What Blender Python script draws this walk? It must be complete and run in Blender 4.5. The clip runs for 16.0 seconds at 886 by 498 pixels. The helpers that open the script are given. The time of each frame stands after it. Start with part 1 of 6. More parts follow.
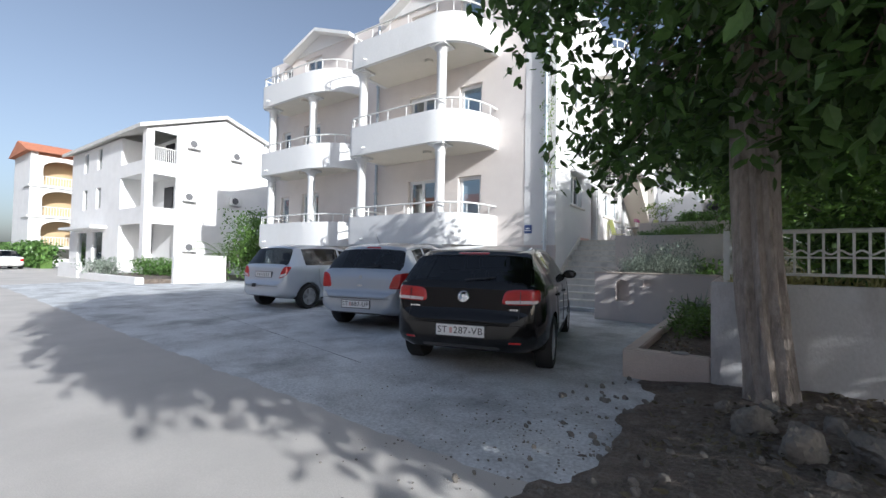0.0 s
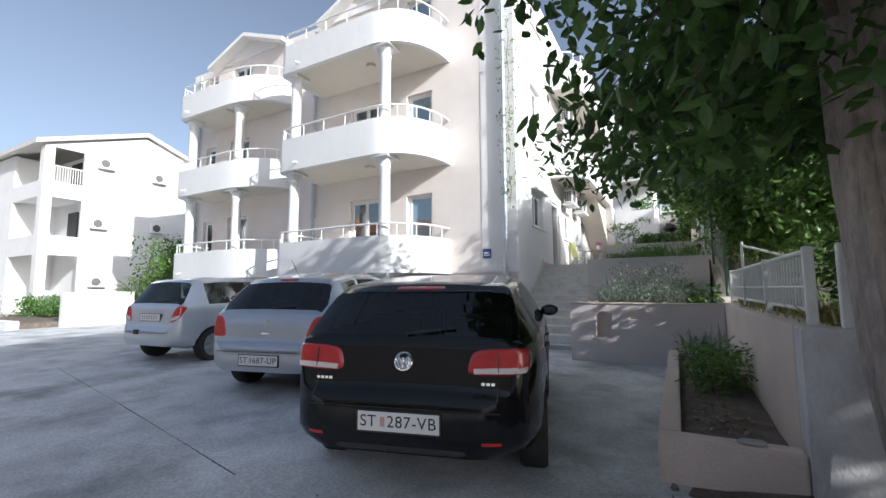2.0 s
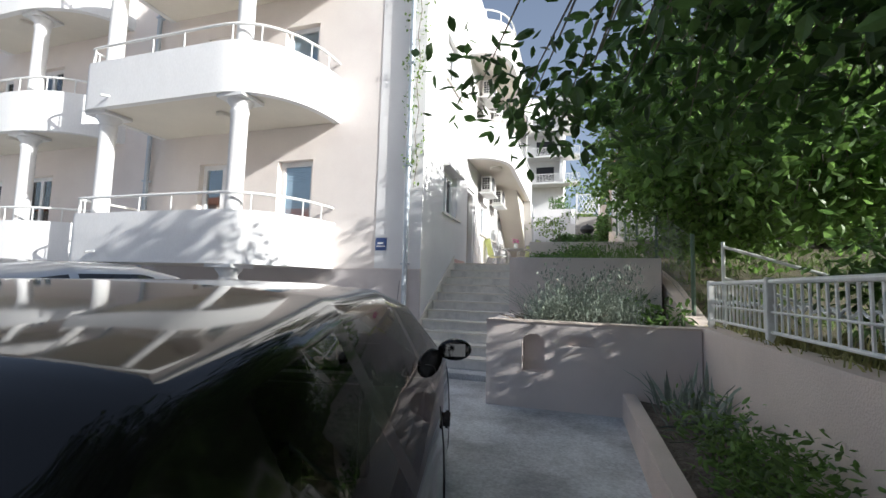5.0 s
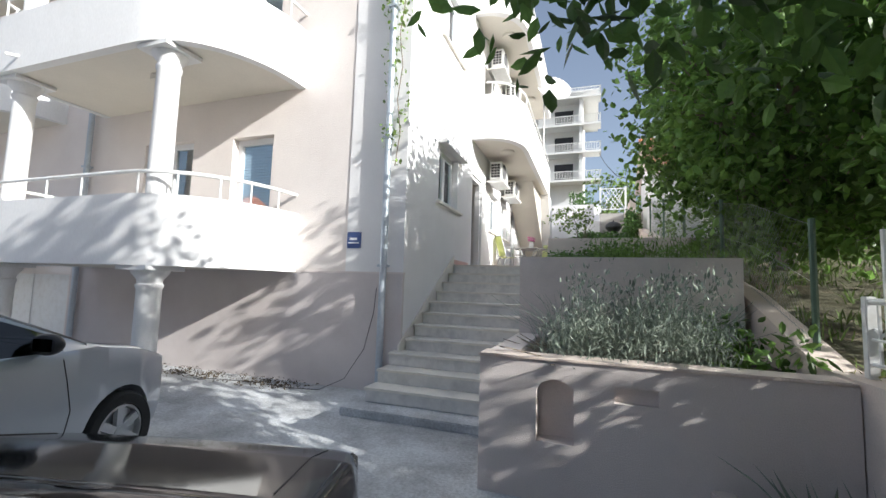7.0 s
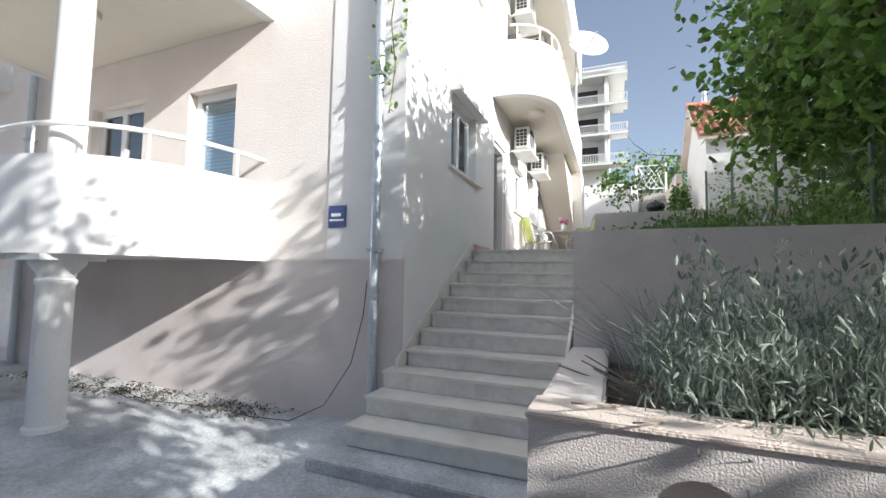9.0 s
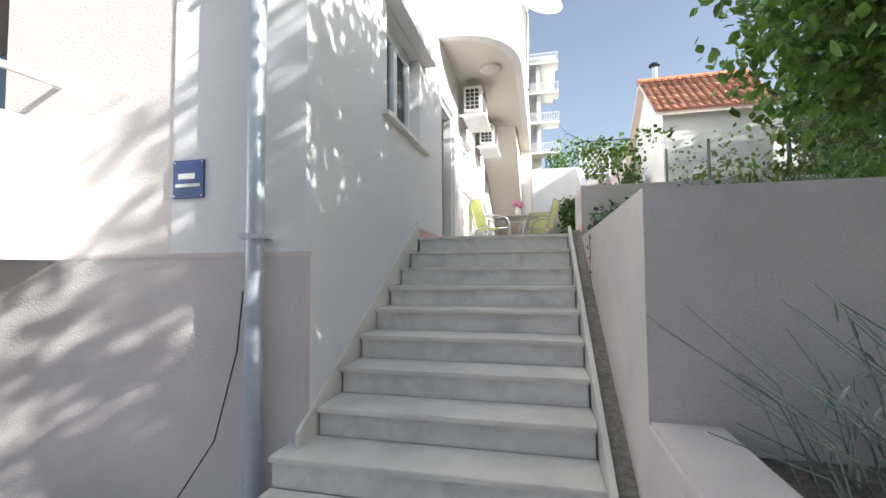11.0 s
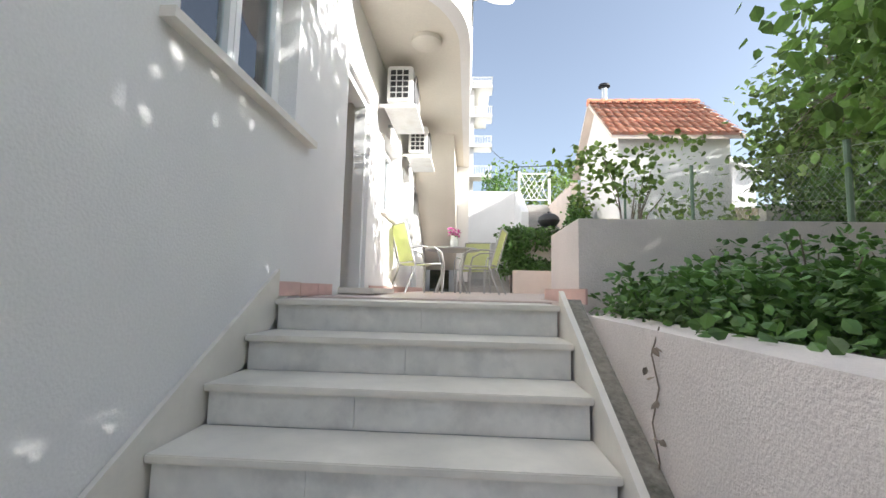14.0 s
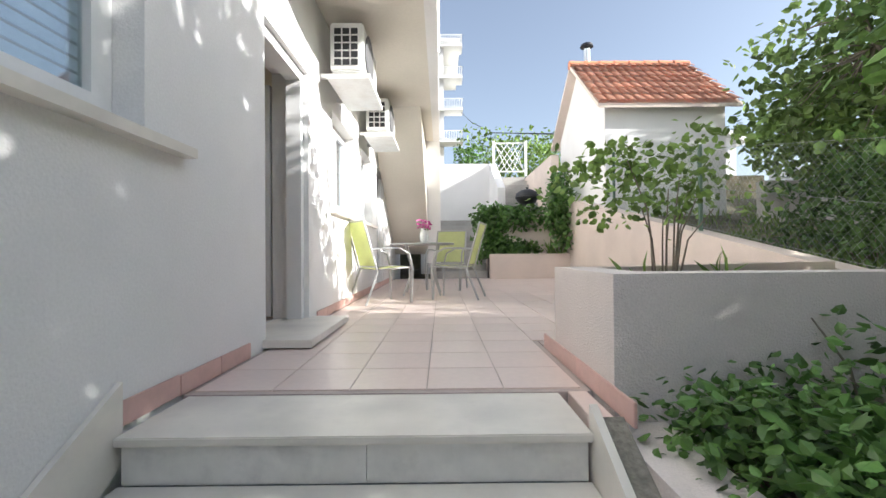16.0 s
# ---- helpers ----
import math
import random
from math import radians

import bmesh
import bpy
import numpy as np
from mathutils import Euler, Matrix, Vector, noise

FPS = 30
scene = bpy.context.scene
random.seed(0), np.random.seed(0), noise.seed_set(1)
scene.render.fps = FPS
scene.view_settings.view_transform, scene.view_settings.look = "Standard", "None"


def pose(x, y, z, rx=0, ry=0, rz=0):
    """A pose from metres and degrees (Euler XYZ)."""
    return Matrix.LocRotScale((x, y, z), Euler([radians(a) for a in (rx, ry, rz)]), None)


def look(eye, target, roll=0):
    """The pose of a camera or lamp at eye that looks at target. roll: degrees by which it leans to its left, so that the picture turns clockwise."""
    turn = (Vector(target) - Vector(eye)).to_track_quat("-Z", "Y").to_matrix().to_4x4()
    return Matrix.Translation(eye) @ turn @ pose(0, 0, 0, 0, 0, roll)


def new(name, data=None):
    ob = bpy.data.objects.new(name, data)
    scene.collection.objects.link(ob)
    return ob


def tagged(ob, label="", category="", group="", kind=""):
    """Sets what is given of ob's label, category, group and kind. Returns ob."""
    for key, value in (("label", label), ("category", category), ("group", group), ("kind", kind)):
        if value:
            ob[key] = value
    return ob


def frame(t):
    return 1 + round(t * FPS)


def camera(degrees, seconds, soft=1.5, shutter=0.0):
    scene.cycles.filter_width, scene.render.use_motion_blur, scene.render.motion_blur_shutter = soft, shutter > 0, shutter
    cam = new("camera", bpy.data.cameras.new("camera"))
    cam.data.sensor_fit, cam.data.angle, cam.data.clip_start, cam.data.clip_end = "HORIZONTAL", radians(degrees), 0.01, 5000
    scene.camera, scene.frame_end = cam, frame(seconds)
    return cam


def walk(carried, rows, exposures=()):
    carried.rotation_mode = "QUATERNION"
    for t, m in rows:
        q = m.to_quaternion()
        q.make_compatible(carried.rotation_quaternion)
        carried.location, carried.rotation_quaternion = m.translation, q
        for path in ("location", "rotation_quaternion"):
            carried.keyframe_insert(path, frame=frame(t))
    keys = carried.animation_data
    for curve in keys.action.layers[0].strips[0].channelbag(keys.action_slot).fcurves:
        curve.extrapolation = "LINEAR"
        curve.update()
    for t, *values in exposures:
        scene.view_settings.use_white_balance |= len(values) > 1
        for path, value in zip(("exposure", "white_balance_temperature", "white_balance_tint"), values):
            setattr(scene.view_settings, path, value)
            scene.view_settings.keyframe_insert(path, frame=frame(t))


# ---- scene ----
cam = camera(92.4, 16.0)
PATH = [
    (0, (0.434, 0.137, 1.169), (-0.711, 1.776, 1.226), 1.1),
    (0.5, (0.199, 0.477, 1.197), (-0.872, 2.164, 1.276), 0.5),
    (1, (-0.006, 0.878, 1.228), (-1.023, 2.596, 1.345), -0.3),
    (1.5, (-0.206, 1.247, 1.249), (-1.185, 2.984, 1.404), -0.3),
    (2, (-0.418, 1.669, 1.261), (-1.374, 3.415, 1.447), -0.3),
    (2.5, (-0.56, 2.072, 1.275), (-1.477, 3.838, 1.471), 0.0),
    (3, (-0.732, 2.52, 1.28), (-1.597, 4.313, 1.474), 0.7),
    (3.5, (-0.848, 2.953, 1.29), (-1.603, 4.796, 1.476), 0.5),
    (4, (-0.94, 3.385, 1.315), (-1.57, 5.274, 1.49), 0.3),
    (6.5, (-1.237, 5.71, 1.493), (-1.828, 7.614, 1.66), 2.4),
    (7, (-1.281, 6.182, 1.501), (-1.945, 8.061, 1.677), 1.8),
    (7.5, (-1.36, 6.564, 1.487), (-2.072, 8.424, 1.674), 1.6),
    (8, (-1.482, 6.987, 1.466), (-2.263, 8.819, 1.646), 1.4),
    (10.5, (-2.299, 8.971, 1.563), (-2.854, 10.89, 1.645), 0.0),
    (11, (-2.461, 9.418, 1.569), (-2.913, 11.363, 1.665), -0.4),
    (11.5, (-2.585, 9.834, 1.593), (-2.94, 11.799, 1.709), -0.4),
    (12, (-2.667, 10.225, 1.608), (-2.906, 12.205, 1.758), -0.6),
    (12.5, (-2.686, 10.603, 1.629), (-2.861, 12.587, 1.803), -1.1),
    (13, (-2.708, 10.952, 1.708), (-2.853, 12.939, 1.892), -0.1),
    (13.5, (-2.701, 11.212, 1.833), (-2.803, 13.2, 2.028), 0.5),
    (14, (-2.697, 11.508, 1.997), (-2.815, 13.496, 2.184), 1.3),
    (14.5, (-2.692, 11.747, 2.133), (-2.813, 13.737, 2.297), 1.2),
    (15, (-2.697, 11.984, 2.272), (-2.769, 13.979, 2.402), 0.2),
    (15.5, (-2.679, 12.219, 2.391), (-2.709, 14.217, 2.469), -0.6),
    (16, (-2.693, 12.442, 2.512), (-2.684, 14.442, 2.533), -0.5),
]
walk(cam, [(t, look(eye, target, roll)) for t, eye, target, roll in PATH],
     [(0, 0.55, 5650, 10), (1.5, 0.7, 5700, 10), (4, 0.82, 5850, 10), (8, 1.02, 5900, 9), (10.5, 1.25, 5950, 9), (12, 1.5, 6000, 9), (14.5, 1.55, 6000, 9), (16, 1.4, 5950, 9)])

# ---- light ----
world = bpy.data.worlds.new("sky")
scene.world = world
world.use_nodes = True
SUN = Vector((0.955, -0.255, 0.44)).normalized()
wn = world.node_tree.nodes
sky = wn.new("ShaderNodeTexSky")
sky.sky_type, sky.sun_disc = "NISHITA", False
sky.sun_elevation = math.asin(SUN.z)
sky.sun_rotation = math.atan2(SUN.x, SUN.y)
sky.air_density, sky.dust_density, sky.ozone_density = 1.0, 2.5, 1.0
haze = wn.new("ShaderNodeHueSaturation")
haze.inputs["Saturation"].default_value = 0.64
world.node_tree.links.new(sky.outputs[0], haze.inputs["Color"])
world.node_tree.links.new(haze.outputs[0], wn["Background"].inputs[0])
wn["Background"].inputs[1].default_value = 0.095
sun = new("sun", bpy.data.lights.new("sun", "SUN"))
sun.data.energy, sun.data.angle, sun.data.color = 4.2, radians(0.55), (1.0, 0.93, 0.82)
sun.matrix_world = look(SUN * 60, (0, 0, 0))

# ---- materials ----
def material(name, base, rough=0.6, metal=0.0, vary=0.12, scale=6.0, fine=60.0, bump=0.15, depth=0.01, dirt=None, dirt_scale=0.8,
             dirt_amount=0.35, rand=0.0, island=0.0, spec=0.5, coat=0.0, trans=0.0, stretch=(1, 1, 1)):
    """A surface: base colour with large and fine variation, optional dirt stains of their own shape, and fine relief."""
    m = bpy.data.materials.new(name)
    m.use_nodes = True
    nt = m.node_tree
    n, link = nt.nodes, nt.links.new
    b = n["Principled BSDF"]
    b.inputs["Roughness"].default_value, b.inputs["Metallic"].default_value = rough, metal
    b.inputs["Specular IOR Level"].default_value = spec
    b.inputs["Coat Weight"].default_value = coat
    tc = n.new("ShaderNodeTexCoord")
    mp = n.new("ShaderNodeMapping")
    mp.inputs["Scale"].default_value = stretch
    geo = n.new("ShaderNodeNewGeometry")
    link(geo.outputs["Position"] if rand == 0 else tc.outputs["Object"], mp.inputs[0])
    big = n.new("ShaderNodeTexNoise")
    big.inputs["Scale"].default_value, big.inputs["Detail"].default_value = scale, 6
    link(mp.outputs[0], big.inputs["Vector"])
    small = n.new("ShaderNodeTexNoise")
    small.inputs["Scale"].default_value, small.inputs["Detail"].default_value = fine, 4
    link(mp.outputs[0], small.inputs["Vector"])
    mix = n.new("ShaderNodeMath")
    mix.operation = "ADD"
    link(big.outputs["Fac"], mix.inputs[0])
    link(small.outputs["Fac"], mix.inputs[1])
    ramp = n.new("ShaderNodeMapRange")
    ramp.inputs["From Min"].default_value, ramp.inputs["From Max"].default_value = 0.7, 1.3
    ramp.inputs["To Min"].default_value, ramp.inputs["To Max"].default_value = 1 - vary, 1 + vary
    link(mix.outputs[0], ramp.inputs[0])
    value = ramp.outputs[0]
    for amount, socket in ((rand, "object"), (island, "island")):
        if amount:
            src = n.new("ShaderNodeObjectInfo").outputs["Random"] if socket == "object" else geo.outputs["Random Per Island"]
            r2 = n.new("ShaderNodeMapRange")
            r2.inputs["To Min"].default_value, r2.inputs["To Max"].default_value = 1 - amount, 1 + amount
            link(src, r2.inputs[0])
            mul = n.new("ShaderNodeMath")
            mul.operation = "MULTIPLY"
            link(value, mul.inputs[0])
            link(r2.outputs[0], mul.inputs[1])
            value = mul.outputs[0]
    col = n.new("ShaderNodeVectorMath")
    col.operation = "SCALE"
    col.inputs[0].default_value = base
    link(value, col.inputs["Scale"])
    colour = col.outputs[0]
    if dirt:
        dn = n.new("ShaderNodeTexNoise")
        dn.inputs["Scale"].default_value, dn.inputs["Detail"].default_value = dirt_scale, 8
        dn.inputs["Roughness"].default_value = 0.65
        link(mp.outputs[0], dn.inputs["Vector"])
        dr = n.new("ShaderNodeMapRange")
        dr.inputs["From Min"].default_value, dr.inputs["From Max"].default_value = 0.48, 0.7
        dr.inputs["To Max"].default_value = dirt_amount
        link(dn.outputs["Fac"], dr.inputs[0])
        mx = n.new("ShaderNodeMix")
        mx.data_type = "RGBA"
        mx.inputs[7].default_value = (*dirt, 1)
        link(dr.outputs[0], mx.inputs[0])
        link(colour, mx.inputs[6])
        colour = mx.outputs[2]
    link(colour, b.inputs["Base Color"])
    if bump:
        bp = n.new("ShaderNodeBump")
        bp.inputs["Strength"].default_value, bp.inputs["Distance"].default_value = bump, depth
        link(small.outputs["Fac"], bp.inputs["Height"])
        link(bp.outputs[0], b.inputs["Normal"])
    if trans:
        tr = n.new("ShaderNodeBsdfTranslucent")
        link(colour, tr.inputs[0])
        ms = n.new("ShaderNodeMixShader")
        ms.inputs[0].default_value = trans
        link(b.outputs[0], ms.inputs[1])
        link(tr.outputs[0], ms.inputs[2])
        link(ms.outputs[0], n["Material Output"].inputs[0])
    return m


def glass(name, tint=(0.9, 0.95, 0.95), clear=0.5, rough=0.02):
    """A pane: half mirror-like gloss, half see-through."""
    m = bpy.data.materials.new(name)
    m.use_nodes = True
    n, link = m.node_tree.nodes, m.node_tree.links.new
    g = n.new("ShaderNodeBsdfGlossy")
    g.inputs["Roughness"].default_value = rough
    t = n.new("ShaderNodeBsdfTransparent")
    t.inputs[0].default_value = (*tint, 1)
    f = n.new("ShaderNodeFresnel")
    f.inputs[0].default_value = 1.2
    mr = n.new("ShaderNodeMapRange")
    mr.inputs["To Min"].default_value, mr.inputs["To Max"].default_value = 1 - clear, 1.0
    link(f.outputs[0], mr.inputs[0])
    ms = n.new("ShaderNodeMixShader")
    link(mr.outputs[0], ms.inputs[0])
    link(t.outputs[0], ms.inputs[1])
    link(g.outputs[0], ms.inputs[2])
    link(ms.outputs[0], n["Material Output"].inputs[0])
    return m


WHITE = material("white_render", (0.80, 0.79, 0.78), 0.85, vary=0.05, scale=1.5, fine=90, bump=0.25, depth=0.01, dirt=(0.55, 0.53, 0.5), dirt_amount=0.12)
PEACH = material("peach_render", (0.80, 0.74, 0.695), 0.85, vary=0.05, scale=1.2, fine=60, bump=0.5, depth=0.012, dirt=(0.6, 0.5, 0.46), dirt_amount=0.2)
SOFFIT = material("soffit_paint", (0.72, 0.68, 0.60), 0.8, vary=0.04, scale=2, fine=40, bump=0.1)
BALC = material("balcony_paint", (0.80, 0.80, 0.79), 0.75, vary=0.05, scale=1.2, fine=50, bump=0.2, dirt=(0.5, 0.49, 0.46), dirt_amount=0.22, dirt_scale=1.2, stretch=(1, 1, 0.4))
ROUGHCAST = material("rough_render", (0.74, 0.67, 0.635), 0.95, vary=0.08, scale=1.4, fine=120, bump=0.5, depth=0.012, dirt=(0.33, 0.29, 0.28), dirt_amount=0.3)
CREAM = material("cream_render", (0.70, 0.60, 0.53), 0.9, vary=0.07, scale=1.5, fine=80, bump=0.5, depth=0.015, dirt=(0.4, 0.35, 0.31), dirt_amount=0.25)
OLDWALL = material("old_wall_paint", (0.62, 0.62, 0.63), 0.9, vary=0.08, scale=1.0, fine=50, bump=0.4, dirt=(0.25, 0.24, 0.23), dirt_amount=0.75, dirt_scale=1.3, stretch=(1, 1, 0.5))
MARBLE = material("marble_tread", (0.80, 0.755, 0.675), 0.35, vary=0.08, scale=2.5, fine=12, bump=0.03, dirt=(0.42, 0.40, 0.37), dirt_amount=0.45, dirt_scale=3, rand=0.05)
RISER = material("marble_riser", (0.745, 0.725, 0.68), 0.35, vary=0.09, scale=3, fine=14, bump=0.03, dirt=(0.38, 0.37, 0.36), dirt_amount=0.5, dirt_scale=4, rand=0.06)
TILE = material("terrace_tile", (0.74, 0.61, 0.55), 0.3, vary=0.05, scale=1.3, fine=25, bump=0.03, rand=0.04)
GROUT = material("grout", (0.50, 0.42, 0.38), 0.9, vary=0.1)
SKIRT = material("skirting_tile", (0.66, 0.43, 0.38), 0.4, vary=0.06, fine=30, bump=0.05, rand=0.06)
CONC = material("yard_concrete", (0.56, 0.575, 0.585), 0.9, vary=0.3, scale=1.6, fine=42, bump=0.5, depth=0.02, dirt=(0.17, 0.17, 0.17), dirt_amount=0.7, dirt_scale=1.1)
ROAD = material("road_asphalt", (0.50, 0.475, 0.445), 0.9, vary=0.10, scale=1.2, fine=120, bump=0.4, dirt=(0.36, 0.35, 0.33), dirt_amount=0.5, dirt_scale=0.5)
EARTH = material("earth", (0.16, 0.13, 0.105), 0.95, vary=0.35, scale=5, fine=40, bump=0.9, depth=0.05, dirt=(0.3, 0.27, 0.23), dirt_amount=0.6, dirt_scale=9)
GRASSY = material("grassy_earth", (0.085, 0.08, 0.045), 0.95, vary=0.4, scale=3, fine=30, bump=0.9, depth=0.05, dirt=(0.25, 0.2, 0.13), dirt_amount=0.7, dirt_scale=2)
ROCK = material("limestone", (0.22, 0.20, 0.175), 0.9, vary=0.2, scale=4, fine=25, bump=0.8, depth=0.03, dirt=(0.12, 0.11, 0.1), dirt_amount=0.7, dirt_scale=5)
BARK = material("bark", (0.36, 0.315, 0.28), 0.95, vary=0.22, scale=6, fine=34, bump=0.9, depth=0.03, dirt=(0.12, 0.10, 0.085), dirt_amount=0.7, dirt_scale=11, stretch=(1, 1, 0.3))
TWIG = material("twig", (0.22, 0.18, 0.14), 0.9, vary=0.3, fine=50)
LEAF = material("broad_leaf", (0.08, 0.15, 0.038), 0.45, vary=0.2, scale=3, fine=30, bump=0.1, island=0.55, trans=0.45)
LEAFDARK = material("dark_leaf", (0.15, 0.26, 0.06), 0.42, vary=0.2, scale=2, fine=30, bump=0.1, island=0.5, trans=0.5)
LEAFFIG = material("fig_leaf", (0.17, 0.25, 0.07), 0.5, vary=0.2, scale=2, fine=30, bump=0.1, island=0.5, trans=0.45)
IVY = material("ivy_leaf", (0.11, 0.21, 0.05), 0.4, vary=0.2, scale=4, fine=30, bump=0.1, island=0.5, trans=0.3)
VINE = material("vine_leaf", (0.20, 0.30, 0.07), 0.5, vary=0.2, scale=4, fine=30, bump=0.1, island=0.45, trans=0.4)
LAVENDER = material("grey_leaf", (0.28, 0.325, 0.265), 0.8, vary=0.2, scale=8, fine=40, bump=0.1, island=0.4, trans=0.2)
ROOFTILE = material("clay_roof_tile", (0.52, 0.20, 0.11), 0.85, vary=0.15, scale=3, fine=30, bump=0.3, dirt=(0.3, 0.14, 0.09), dirt_amount=0.5, dirt_scale=4, island=0.25)
PAINTWHITE = material("white_metal_paint", (0.80, 0.80, 0.78), 0.4, vary=0.04, scale=6, fine=40, bump=0.05, dirt=(0.45, 0.38, 0.3), dirt_amount=0.25, dirt_scale=8)
ZINC = material("zinc_pipe", (0.50, 0.55, 0.60), 0.45, 0.4, vary=0.1, scale=5, fine=30, bump=0.08)
PVC = material("white_frame", (0.80, 0.80, 0.80), 0.35, vary=0.02, bump=0.02)
DARK = material("dark_plastic", (0.025, 0.025, 0.028), 0.5, vary=0.1, bump=0.05)
RUBBER = material("tyre_rubber", (0.022, 0.022, 0.022), 0.85, vary=0.15, bump=0.2)
BLIND = material("blind_fabric", (0.74, 0.80, 0.87), 0.8, vary=0.05, bump=0.05)
ROOM = material("room_wall", (0.55, 0.50, 0.42), 0.9, vary=0.05)
WOOD = material("door_wood", (0.40, 0.19, 0.07), 0.5, vary=0.2, scale=3, fine=20, stretch=(1, 1, 0.15))
GREY = material("grey_metal", (0.42, 0.42, 0.42), 0.45, 0.35, vary=0.06, bump=0.05)
SLING = material("green_sling", (0.66, 0.69, 0.36), 0.75, vary=0.06, scale=20, fine=200, bump=0.3, trans=0.15)
BLACKPAINT = material("black_paint", (0.008, 0.0078, 0.0085), 0.07, vary=0.06, scale=2, fine=200, bump=0.0, spec=0.45)
SILVER = material("silver_paint", (0.50, 0.53, 0.57), 0.3, 0.6, vary=0.03, scale=2, fine=300, bump=0.0, coat=0.8)
LIGHTSILVER = material("pale_silver_paint", (0.58, 0.62, 0.67), 0.3, 0.5, vary=0.03, scale=2, fine=300, bump=0.0, coat=0.8)
CHROME = material("chrome", (0.8, 0.8, 0.8), 0.15, 1.0, vary=0.02, bump=0.0)
ALLOY = material("wheel_alloy", (0.55, 0.56, 0.57), 0.35, 0.8, vary=0.05, bump=0.02)
REDLENS = material("red_lens", (0.50, 0.012, 0.012), 0.12, vary=0.08, scale=30, fine=80, bump=0.1, coat=1.0)
CLEARLENS = material("clear_lens", (0.75, 0.68, 0.66), 0.15, vary=0.06, scale=30, fine=80, bump=0.1, coat=1.0)
PLATE = material("plate_white", (0.78, 0.78, 0.77), 0.4, vary=0.02, bump=0.0)
INK = material("black_ink", (0.02, 0.02, 0.025), 0.5, vary=0.05, bump=0.0)
SIGNBLUE = material("sign_blue", (0.05, 0.09, 0.24), 0.35, vary=0.05, bump=0.0)
CLAY = material("ochre_render", (0.5, 0.37, 0.22), 0.9, vary=0.05, bump=0.1)
STONE = material("grey_stone", (0.40, 0.385, 0.36), 0.9, vary=0.15, scale=3, fine=30, bump=0.4, rand=0.12)
FLOWER = material("pink_petals", (0.62, 0.10, 0.35), 0.6, vary=0.15, island=0.3)
CERAMIC = material("white_ceramic", (0.8, 0.79, 0.77), 0.2, vary=0.02, bump=0.0)
MIRROR = material("mirror_glass", (0.12, 0.13, 0.14), 0.05, 1.0, vary=0.02, bump=0.0)
FANGREY = material("fan_guard_grey", (0.13, 0.13, 0.135), 0.6, vary=0.06, bump=0.05)
CABLE = material("cable_black", (0.03, 0.03, 0.03), 0.6, bump=0.0)
GLASS = glass("window_glass", (0.86, 0.94, 0.98), 0.8)
CARGLASS = glass("car_glass", (0.36, 0.39, 0.40), 0.93)


# ---- building blocks ----
def thing(name, label, category, at=(0, 0, 0), rz=0, group="", kind=""):
    ob = new(name)
    ob.empty_display_size = 0.1
    ob.matrix_basis = pose(*at, 0, 0, rz)
    return tagged(ob, label, category, group, kind)


def part(name, bm, mat, parent=None, label="", smooth=False, kind=""):
    """Links a bmesh as one mesh object, under a thing or part if one is given."""
    me = bpy.data.meshes.new(name)
    bmesh.ops.recalc_face_normals(bm, faces=bm.faces)
    bm.to_mesh(me)
    bm.free()
    me.materials.append(mat)
    if smooth:
        me.shade_smooth()
        me.set_sharp_from_angle(angle=radians(40))
    ob = new(name, me)
    ob.parent = parent
    return tagged(ob, label, "", "", kind)


def structure(name, bm, mat, label, category, smooth=False, kind="structure"):
    return tagged(part(name, bm, mat, None, "", smooth), label, category, "", kind)


def piece(name, me, parent, m):
    ob = new(name, me)
    ob.parent = parent
    ob.matrix_basis = m
    return ob


def mesh_of(bm, name, mat, smooth=False):
    me = bpy.data.meshes.new(name)
    bmesh.ops.recalc_face_normals(bm, faces=bm.faces)
    bm.to_mesh(me)
    bm.free()
    me.materials.append(mat)
    if smooth:
        me.shade_smooth()
        me.set_sharp_from_angle(angle=radians(40))
    return me


def box(bm, x0, x1, y0, y1, z0, z1, bevel=0.0, m=None):
    mat = Matrix.Translation(((x0 + x1) / 2, (y0 + y1) / 2, (z0 + z1) / 2)) @ Matrix.Diagonal((x1 - x0, y1 - y0, z1 - z0, 1))
    made = bmesh.ops.create_cube(bm, size=1, matrix=(m @ mat) if m else mat)["verts"]
    if bevel:
        edges = list({e for v in made for e in v.link_edges})
        bmesh.ops.bevel(bm, geom=edges, offset=bevel, segments=2, affect="EDGES")
    return bm


def boxes(*rows, bevel=0.0):
    bm = bmesh.new()
    for r in rows:
        box(bm, *r, bevel=bevel)
    return bm


def extrude(bm, pts, vec):
    """A prism: a closed ring of 3D points swept along vec."""
    a = [bm.verts.new(p) for p in pts]
    b = [bm.verts.new(Vector(p) + Vector(vec)) for p in pts]
    bm.faces.new(a[::-1])
    bm.faces.new(b)
    for i in range(len(a)):
        k = (i + 1) % len(a)
        bm.faces.new((a[i], a[k], b[k], b[i]))
    return bm


